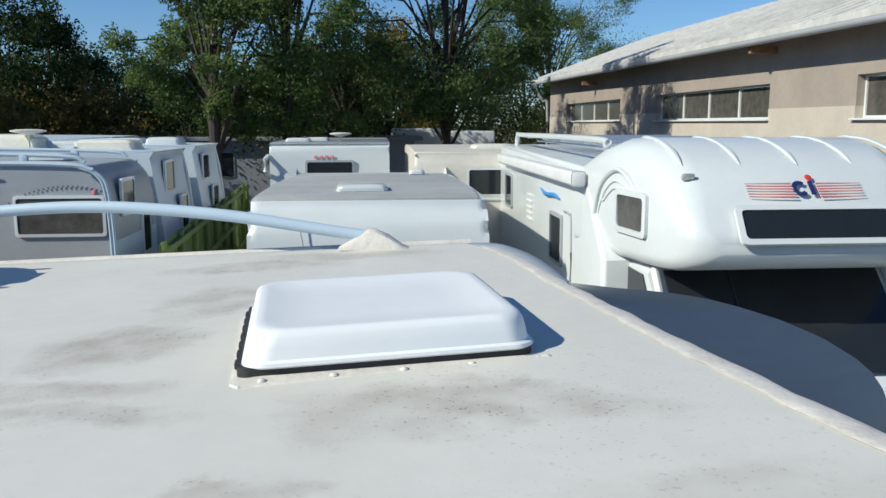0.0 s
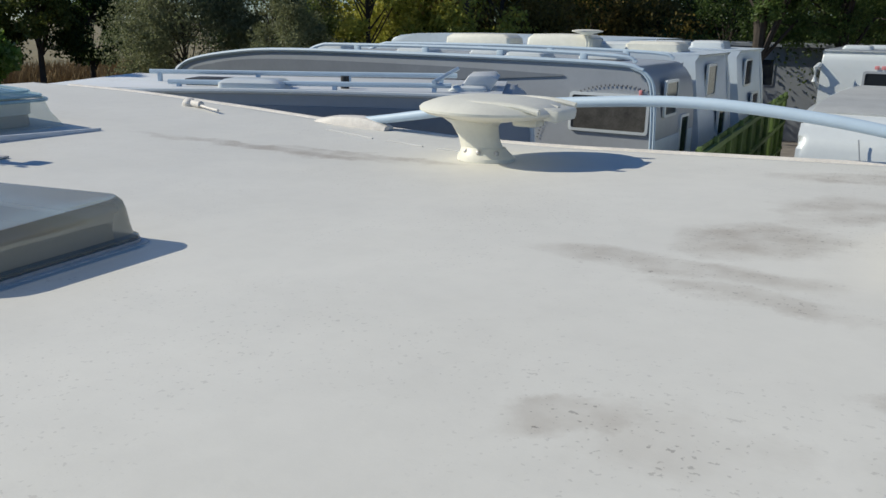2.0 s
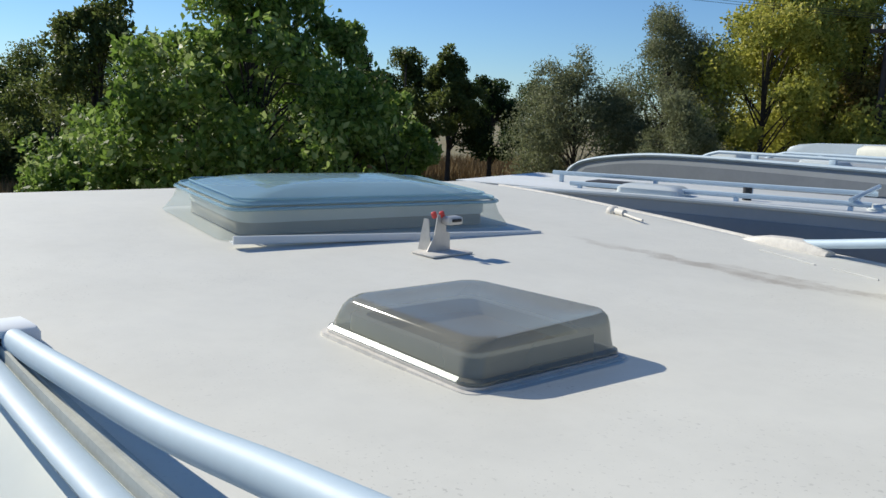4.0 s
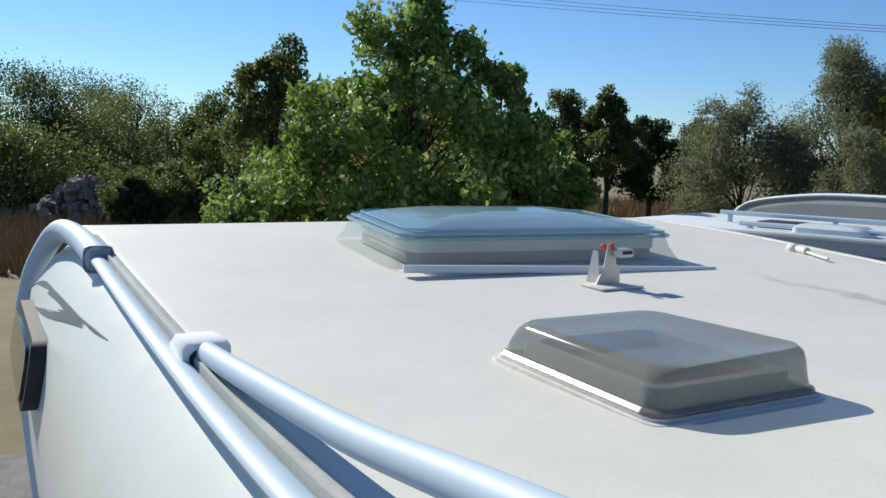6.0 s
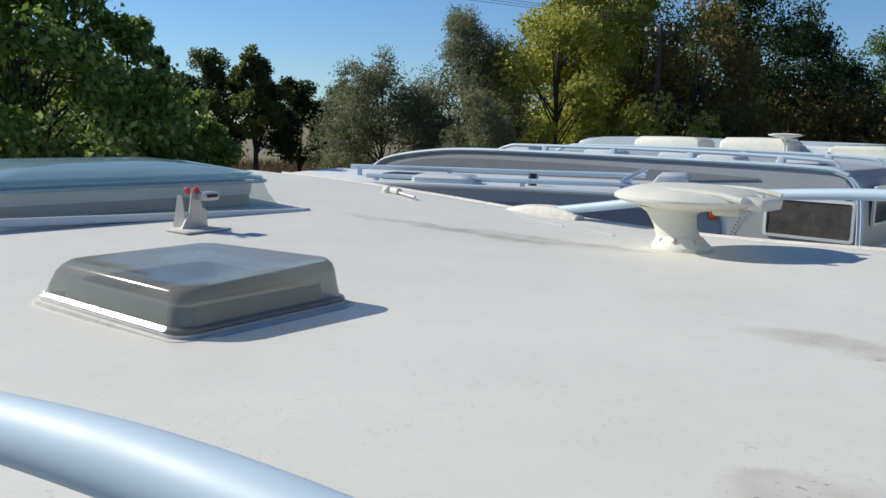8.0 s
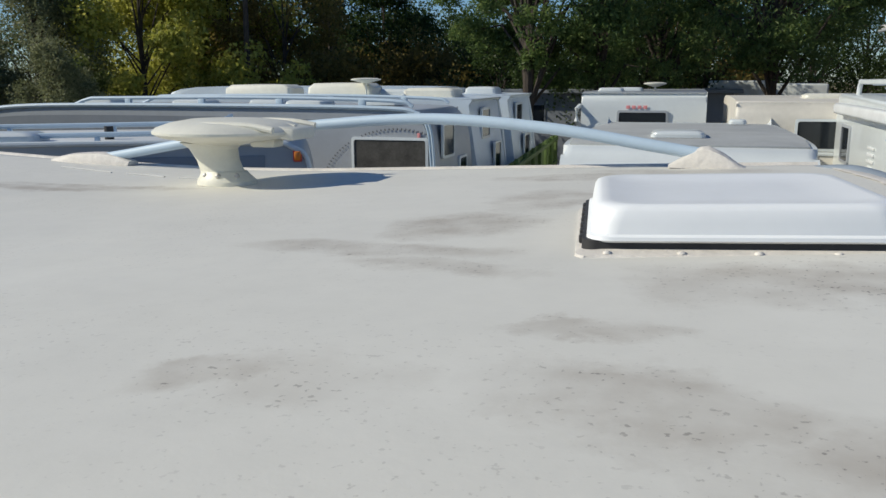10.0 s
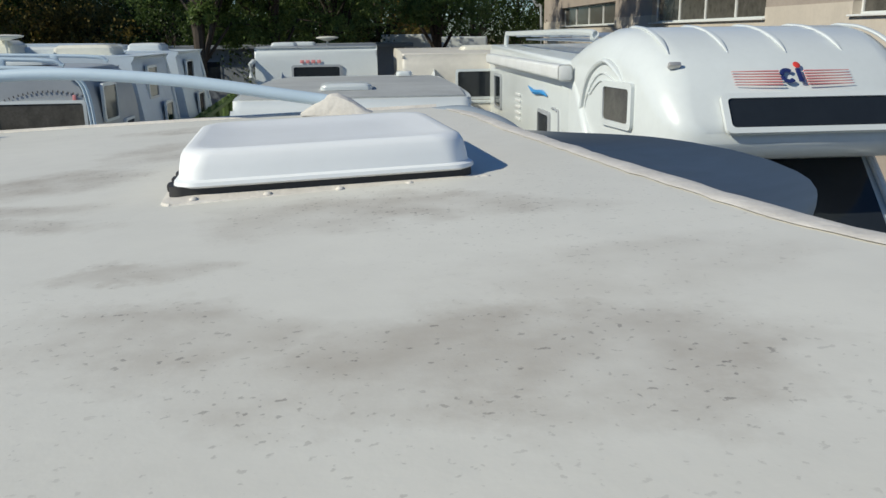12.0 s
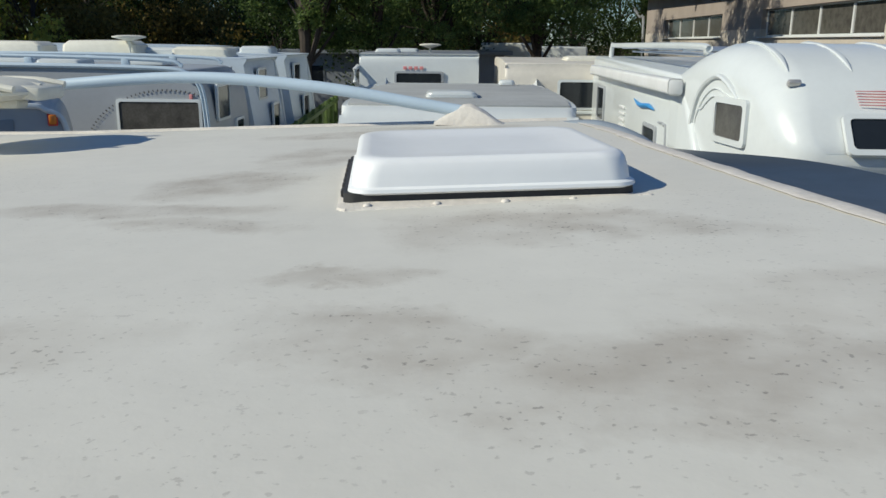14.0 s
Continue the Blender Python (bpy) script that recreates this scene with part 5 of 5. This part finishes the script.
# ---------------------------------------------------------------- trees and bushes
def leaf_material(name, a, b, c):
    m = bpy.data.materials.new(name)
    m.use_nodes = True
    nt, nodes = m.node_tree, m.node_tree.nodes
    bsdf = nodes["Principled BSDF"]
    geo = nodes.new("ShaderNodeNewGeometry")
    r = nodes.new("ShaderNodeValToRGB")
    r.color_ramp.elements[0].color, r.color_ramp.elements[1].color = (*a, 1), (*c, 1)
    mid = r.color_ramp.elements.new(0.55)
    mid.color = (*b, 1)
    coord = nodes.new("ShaderNodeTexCoord")
    n = nodes.new("ShaderNodeTexNoise")
    n.inputs["Scale"].default_value = 0.9
    nt.links.new(coord.outputs["Object"], n.inputs["Vector"])
    add = nodes.new("ShaderNodeMath")
    add.operation = "MULTIPLY_ADD"
    nt.links.new(geo.outputs["Random Per Island"], add.inputs[0])
    add.inputs[1].default_value = 0.6
    half = nodes.new("ShaderNodeMath")
    half.operation = "MULTIPLY_ADD"
    nt.links.new(n.outputs["Fac"], half.inputs[0])
    half.inputs[1].default_value, half.inputs[2].default_value = 0.9, -0.25
    nt.links.new(half.outputs[0], add.inputs[2])
    nt.links.new(add.outputs[0], r.inputs[0])
    nt.links.new(r.outputs[0], bsdf.inputs["Base Color"])
    bsdf.inputs["Roughness"].default_value = 0.5
    bsdf.inputs["Specular IOR Level"].default_value = 0.3
    tr = nodes.new("ShaderNodeBsdfTranslucent")
    nt.links.new(r.outputs[0], tr.inputs[0])
    mx = nodes.new("ShaderNodeMixShader")
    mx.inputs[0].default_value = 0.52
    nt.links.new(bsdf.outputs[0], mx.inputs[1])
    nt.links.new(tr.outputs[0], mx.inputs[2])
    nt.links.new(mx.outputs[0], nodes["Material Output"].inputs[0])
    return m


LEAF = dict(
    poplar=leaf_material("poplar_leaf", (0.045, 0.10, 0.018), (0.20, 0.30, 0.055), (0.52, 0.58, 0.27)),
    locust=leaf_material("locust_leaf", (0.055, 0.105, 0.036), (0.13, 0.20, 0.06), (0.26, 0.32, 0.11)),
    dark=leaf_material("dark_leaf", (0.025, 0.045, 0.013), (0.052, 0.088, 0.023), (0.105, 0.14, 0.04)),
    silver=leaf_material("silver_willow_leaf", (0.11, 0.135, 0.07), (0.195, 0.215, 0.11), (0.31, 0.32, 0.19)),
    yellow=leaf_material("yellowing_leaf", (0.21, 0.24, 0.045), (0.42, 0.42, 0.085), (0.60, 0.54, 0.14)),
    scrub=leaf_material("scrub_leaf", (0.06, 0.085, 0.022), (0.125, 0.16, 0.042), (0.23, 0.25, 0.08)),
    brown=leaf_material("dry_brown_leaf", (0.11, 0.09, 0.025), (0.23, 0.18, 0.05), (0.36, 0.27, 0.085)),
)


def leaves_mesh(name, centres, size, mat, parent, rng, aspect=0.62, label=""):
    """One mesh of small pointed leaves, four corners each, folded along the middle."""
    n = len(centres)
    ax = rng.normal(size=(n, 3))
    ax[:, 2] -= 0.35
    ax /= np.linalg.norm(ax, axis=1)[:, None]
    side = np.cross(ax, rng.normal(size=(n, 3)))
    side /= np.linalg.norm(side, axis=1)[:, None]
    up = np.cross(side, ax)
    s = size * rng.uniform(0.6, 1.25, n)[:, None]
    c = np.asarray(centres)
    v = np.empty((n, 4, 3))
    v[:, 0] = c - ax * s * 0.5
    v[:, 1] = c + side * s * 0.5 * aspect + up * s * 0.12
    v[:, 2] = c + ax * s * 0.6
    v[:, 3] = c - side * s * 0.5 * aspect + up * s * 0.12
    me = bpy.data.meshes.new(name)
    me.vertices.add(4 * n)
    me.vertices.foreach_set("co", v.ravel())
    me.loops.add(4 * n)
    me.loops.foreach_set("vertex_index", np.arange(4 * n, dtype=np.int32))
    me.polygons.add(n)
    me.polygons.foreach_set("loop_start", np.arange(0, 4 * n, 4, dtype=np.int32))
    me.update(calc_edges=True)
    me.materials.append(mat)
    ob = new(name, me)
    ob.parent = parent
    return tagged(ob, label)


def tree(x, y, height, spread, kind, leaves, size, label, seed, base=0.3, trunk=0.16, lean=(0, 0), clumps=26, droop=0.0, name="tree", group="trees round the yard", top_bias=0.0, tight=0.30, taper=0.45):
    """Tapered trunk, limbs to clump centres, and a ragged crown of leaf clumps."""
    rng = np.random.default_rng(seed)
    leaves, size = (int(leaves * 1.55), size * 0.92) if kind == "poplar" else (int(leaves * 2.2), size * (0.8 if kind == "locust" else 0.66))
    ob = thing(name, pose(x, y, 0), label, "bush" if name == "bush" else "tree", group)
    crown_mid, half = height * (1 + base) / 2, height * (1 - base) / 2
    bm = tube([(0, 0, -0.1), (lean[0] * 0.3, lean[1] * 0.3, height * 0.3), (lean[0] * 0.7, lean[1] * 0.7, height * 0.6), (lean[0], lean[1], height * 0.92)],
              [trunk, trunk * 0.8, trunk * 0.5, trunk * 0.12], 9)
    part("trunk", bm, M["bark"], ob, "dark bark trunk")
    limbs = bmesh.new()
    pts = []
    for k in range(clumps):
        d = rng.normal(size=3)
        d /= np.linalg.norm(d)
        r = rng.uniform(0.35, 1.0) ** 0.6
        c = np.array([d[0] * spread * r, d[1] * spread * r, crown_mid + (d[2] * r + top_bias * 0.2) * half])
        w = 1 - taper * max(0, (c[2] - crown_mid) / half)
        c[:2] *= w
        c[:2] += np.array(lean) * c[2] / height
        start = min(c[2] - 0.1 * height, height * rng.uniform(0.22, 0.7))
        q = Vector((lean[0] * start / height, lean[1] * start / height, max(0.2, start)))
        mid = q.lerp(Vector(c), 0.5) + Vector((0, 0, 0.06 * height))
        tube([q, mid, Vector(c)], [trunk * 0.30, trunk * 0.18, trunk * 0.05], 5, bm=limbs)
        m = int(leaves / clumps * rng.uniform(0.6, 1.4))
        cr = spread * tight * rng.uniform(0.7, 1.4) * (0.35 + 0.65 * w)
        e = rng.normal(size=(m, 3)) * np.array([cr, cr, cr * 0.75]) * 0.62
        e[:, 2] -= droop * np.abs(rng.normal(size=m)) * cr
        # sub-clumping for gaps
        hubs = rng.normal(size=(16, 3))
        hubs *= (cr * 1.0 * rng.uniform(0.3, 1.0, (16, 1)) ** 0.5) / np.linalg.norm(hubs, axis=1)[:, None]
        e = np.clip(e, -cr * 0.75, cr * 0.75)
        pick = hubs[rng.integers(0, 16, m)]
        e = 0.5 * e + pick * np.array([1, 1, 0.8])
        pts.append(c + e)
    pts = np.concatenate(pts)
    mid = np.array([lean[0] * 0.6, lean[1] * 0.6])
    fxy = spread / np.quantile(np.hypot(*(pts[:, :2] - mid).T), 0.96)
    pts[:, :2] = mid + (pts[:, :2] - mid) * fxy
    lo = base * height * 0.9
    fz = (height - lo) / (np.quantile(pts[:, 2], 0.985) - lo)
    pts[:, 2] = lo + (pts[:, 2] - lo) * fz
    for v in limbs.verts:
        v.co.x, v.co.y = mid[0] + (v.co.x - mid[0]) * fxy, mid[1] + (v.co.y - mid[1]) * fxy
        v.co.z = lo + (v.co.z - lo) * fz if v.co.z > lo else v.co.z
    part("limb", limbs, M["bark"], ob, "branching limbs")
    pts = pts[pts[:, 2] > 0.1]
    leaves_mesh("crown", pts, size, LEAF[kind], ob, rng, {"locust": 0.34, "silver": 0.36}.get(kind, 0.62), "ragged leafy crown")
    return ob


def at(bearing, dist):
    """Plan position from the bearing, in degrees to the left of +y, and the distance."""
    return -dist * math.sin(radians(bearing)), dist * math.cos(radians(bearing))


# the big leafy poplar behind the motorhome
tree(*at(70.6, 12.7), 5.5, 2.1, "poplar", 19000, 0.125, "leafy green young poplar with glossy leaves", 11, base=0.02, trunk=0.07, clumps=64, tight=0.22, taper=0.9)
tree(*at(74.5, 13.2), 4.1, 1.4, "poplar", 8000, 0.125, "leafy green poplar shoots", 12, base=0.04, trunk=0.07, clumps=30, tight=0.28)
tree(*at(64.6, 13.0), 4.4, 0.85, "poplar", 8000, 0.12, "leafy green poplar shoots", 13, base=0.04, trunk=0.07, clumps=24, tight=0.28)
tree(*at(60.8, 13.0), 3.35, 0.7, "poplar", 3500, 0.11, "low leafy green poplar shoots", 14, base=0.02, trunk=0.05, clumps=18, tight=0.3)
tree(*at(81, 14.2), 2.9, 1.2, "poplar", 6000, 0.12, "low leafy green poplar shoots", 15, base=0.02, trunk=0.05, clumps=20, tight=0.3)
tree(*at(79.9, 17), 5.0, 1.05, "scrub", 8000, 0.14, "slim dark green tree with upright crown", 16, base=0.25, trunk=0.10, clumps=24)

# far line of trees, left to right
far = [
    (88, 44, 5.6, 4.0, "scrub"), (93, 48, 6.6, 4.5, "scrub"), (97, 46, 6.8, 4.5, "dark"), (84, 40, 5.2, 3.2, "scrub"), (86.5, 31, 2.2, 2.0, "scrub"), (82, 33, 4.0, 2.0, "scrub"), (101, 50, 7.5, 5.0, "scrub"), (90, 60, 7.2, 5.0, "dark"), (88.3, 29, 1.9, 0.9, "dark"),
    (95, 38, 3.6, 4.0, "scrub"), (99.5, 40, 4.2, 4.0, "scrub"), (91, 50, 4.6, 5.0, "scrub"),
    (78, 55, 6.5, 4.0, "dark"), (74, 50, 6.0, 4.0, "scrub"), (66, 38, 5.2, 2.3, "scrub"), (62.5, 36, 5.8, 1.7, "dark"), (59.6, 34, 5.6, 1.6, "scrub"), (56.5, 33, 5.5, 1.3, "scrub"), (53.6, 34, 4.6, 1.7, "dark"), (50.5, 50, 5.2, 2.6, "dark"), (69, 44, 5.6, 3.5, "dark"),
]
for i, (b, d, h, s, k) in enumerate(far):
    tree(*at(b, d), h, s, k, 7600, 0.20, {"scrub": "green scrubby tree in the far row", "dark": "dark green tree in the far row"}[k], 40 + i, base=0.26 if d < 36 and 53 < b < 60 else 0.08, trunk=0.12, clumps=24, group="far row of trees")

# silver-green willows and bushes
tree(*at(48.0, 24), 4.6, 2.1, "silver", 22000, 0.14, "silver-green feathery willow bush", 70, base=0.02, trunk=0.08, clumps=52, droop=0.5, name="bush")
tree(*at(42.2, 25), 6.2, 1.75, "silver", 20000, 0.14, "tall silver-grey feathery willow tree", 71, base=0.08, trunk=0.10, clumps=50, droop=0.4)
tree(*at(41.6, 21), 3.8, 1.4, "silver", 12000, 0.12, "rounded bush with grey-green leaves", 72, base=0.02, trunk=0.08, clumps=26, name="bush")
tree(*at(40, 23), 3.4, 1.5, "scrub", 5000, 0.13, "low rounded bush with fresh green leaves", 73, base=0.02, trunk=0.08, clumps=20, name="bush")

# yellowing trees and the dark wood behind the caravans
wood = [
    (36.0, 25, 7.4, 2.1, "yellow", 13000), (34, 27, 8.4, 2.5, "yellow", 12000), (30.5, 27, 7.8, 2.4, "yellow", 10000), (27, 26, 6.4, 2.2, "brown", 8000), (24, 30, 8.2, 2.8, "dark", 9000), (20.3, 32, 6.9, 2.4, "dark", 9000),
    (36, 33, 7.0, 3.0, "dark", 7000), (31, 35, 7.5, 3.5, "dark", 7000), (26, 36, 7.5, 3.5, "dark", 7000), (21, 29, 4.2, 2.6, "brown", 6000), (29, 24, 3.6, 1.8, "yellow", 5000), (24, 25, 3.2, 1.7, "brown", 5000), (17, 30, 4.2, 2.3, "brown", 5000), (41, 32, 5.5, 3.0, "dark", 6000), (17.5, 37, 6.0, 3.0, "dark", 7000), (14.5, 38, 5.8, 3.0, "dark", 7000), (22.5, 36, 7.2, 3.0, "dark", 7000),
]
for i, (b, d, h, s, k, n) in enumerate(wood):
    tree(*at(b, d), h, s, k, n, 0.19, {"yellow": "yellowing autumn tree behind the caravans", "dark": "dark green tree of the wood edge", "brown": "brownish autumn shrub at the wood edge"}[k], 90 + i, base=0.06, trunk=0.10, clumps=30, group="wood edge")

# tall locust trees over the yard
locust = [
    (10.4, 21, 8.6, 2.3, "locust", 15000, 0.22), (5.6, 22, 9.6, 2.6, "locust", 14000, 0.26), (1.8, 25, 6.6, 1.8, "locust", 6500, 0.32), (-5.2, 24, 9.6, 3.2, "locust", 21000, 0.28), (-12.0, 47, 12.5, 4.6, "locust", 26000, 0.30),
    (2.5, 30, 5.2, 3.0, "dark", 9000, 0.1), (-4, 33, 7.0, 4.0, "dark", 11000, 0.1), (8, 31, 5.4, 3.0, "dark", 9000, 0.1), (-7.4, 36, 6.8, 2.4, "dark", 8000, 0.08), (13.5, 34, 5.0, 3.0, "dark", 7000, 0.1), (5, 27, 5.0, 3.0, "dark", 8000, 0.05), (-1.2, 29, 6.4, 1.9, "brown", 6000, 0.1), (12, 28, 4.6, 2.6, "dark", 7000, 0.05), (0, 38, 6.0, 4.0, "dark", 7000, 0.05), (-10.4, 43, 6.4, 3.0, "dark", 8000, 0.03),
]
for i, (b, d, h, s, k, n, base) in enumerate(locust):
    tree(*at(b, d), h, s, k, n, 0.15, "tall feathery locust tree with dark limbs" if k == "locust" else "dark dense tree behind the yard", 130 + i, base=base, trunk=0.17, clumps=40, droop=0.5 if k == "locust" else 0.1, group="trees behind the yard", tight=0.20 if k == "locust" else 0.27)


# rubble heap, dry grass
def rubble():
    rng = np.random.default_rng(5)
    verts, faces = [], []
    for k in range(420):
        r = abs(rng.normal()) * 1.2
        a = rng.uniform(0, 2 * math.pi)
        px, py = r * math.cos(a) * 1.5, r * math.sin(a)
        h = max(0.0, 1.75 * math.exp(-(r / 1.25) ** 2))
        c = np.array([px, py, h * rng.uniform(0.75, 1.0)])
        s = rng.uniform(0.10, 0.34)
        rot = np.array(Euler(rng.uniform(0, 6, 3)).to_matrix())
        cube = np.array([(i, j, l) for i in (-1, 1) for j in (-1, 1) for l in (-1, 1)], float) * s * np.array([1, rng.uniform(0.5, 1), rng.uniform(0.25, 0.6)]) * 0.6
        cube *= rng.uniform(0.75, 1.2, (8, 1))
        o = len(verts)
        verts += [tuple(v) for v in cube @ rot.T + c]
        faces += [tuple(o + q for q in f) for f in ((0, 1, 3, 2), (4, 6, 7, 5), (0, 4, 5, 1), (2, 3, 7, 6), (0, 2, 6, 4), (1, 5, 7, 3))]
    ob = raw("rubble_heap", verts, faces, M["stone"])
    ob.matrix_world = pose(*at(91.2, 33), 0.0, 0, 0, 80)
    tagged(ob, "heap of grey-brown broken rubble stones", "rubble", kind="stuff")


rubble()


def dry_grass(cx, cy, rx, ry, n, h, seed, mat, label):
    rng = np.random.default_rng(seed)
    p = np.stack([cx + rng.uniform(-rx, rx, n), cy + rng.uniform(-ry, ry, n), np.zeros(n)], -1)
    hh = h * rng.uniform(0.4, 1.2, n)
    d = rng.normal(size=(n, 2)) * 0.25 * hh[:, None]
    w = rng.normal(size=(n, 2))
    w = w / np.linalg.norm(w, axis=1)[:, None] * 0.03
    verts = np.empty((n, 3, 3))
    verts[:, 0], verts[:, 1], verts[:, 2] = p, p, p
    verts[:, 0, :2] -= w
    verts[:, 1, :2] += w
    verts[:, 2, :2] += d
    verts[:, 2, 2] += hh
    ob = raw("dry_grass", verts.reshape(-1, 3).tolist(), [(3 * i, 3 * i + 1, 3 * i + 2) for i in range(n)], mat)
    tagged(ob, label, "grass", kind="stuff")


dry_grass(*at(56, 44), 9, 12, 22000, 0.8, 6, M["straw"], "tall dry straw-coloured grass")
dry_grass(*at(86, 28), 7, 9, 14000, 0.7, 7, M["straw"], "tall dry straw-coloured grass")

for k in range(3):
    wire("wire", ((-11.4, 20.7, 5.9 + 0.05 * k), (-29, 7.8 + 0.3 * k, 8.7 + 0.16 * k), 0.12))
wire("wire", ((-11.6, 20.9, 5.8), (4.0, 30.0, 5.2), 0.6))
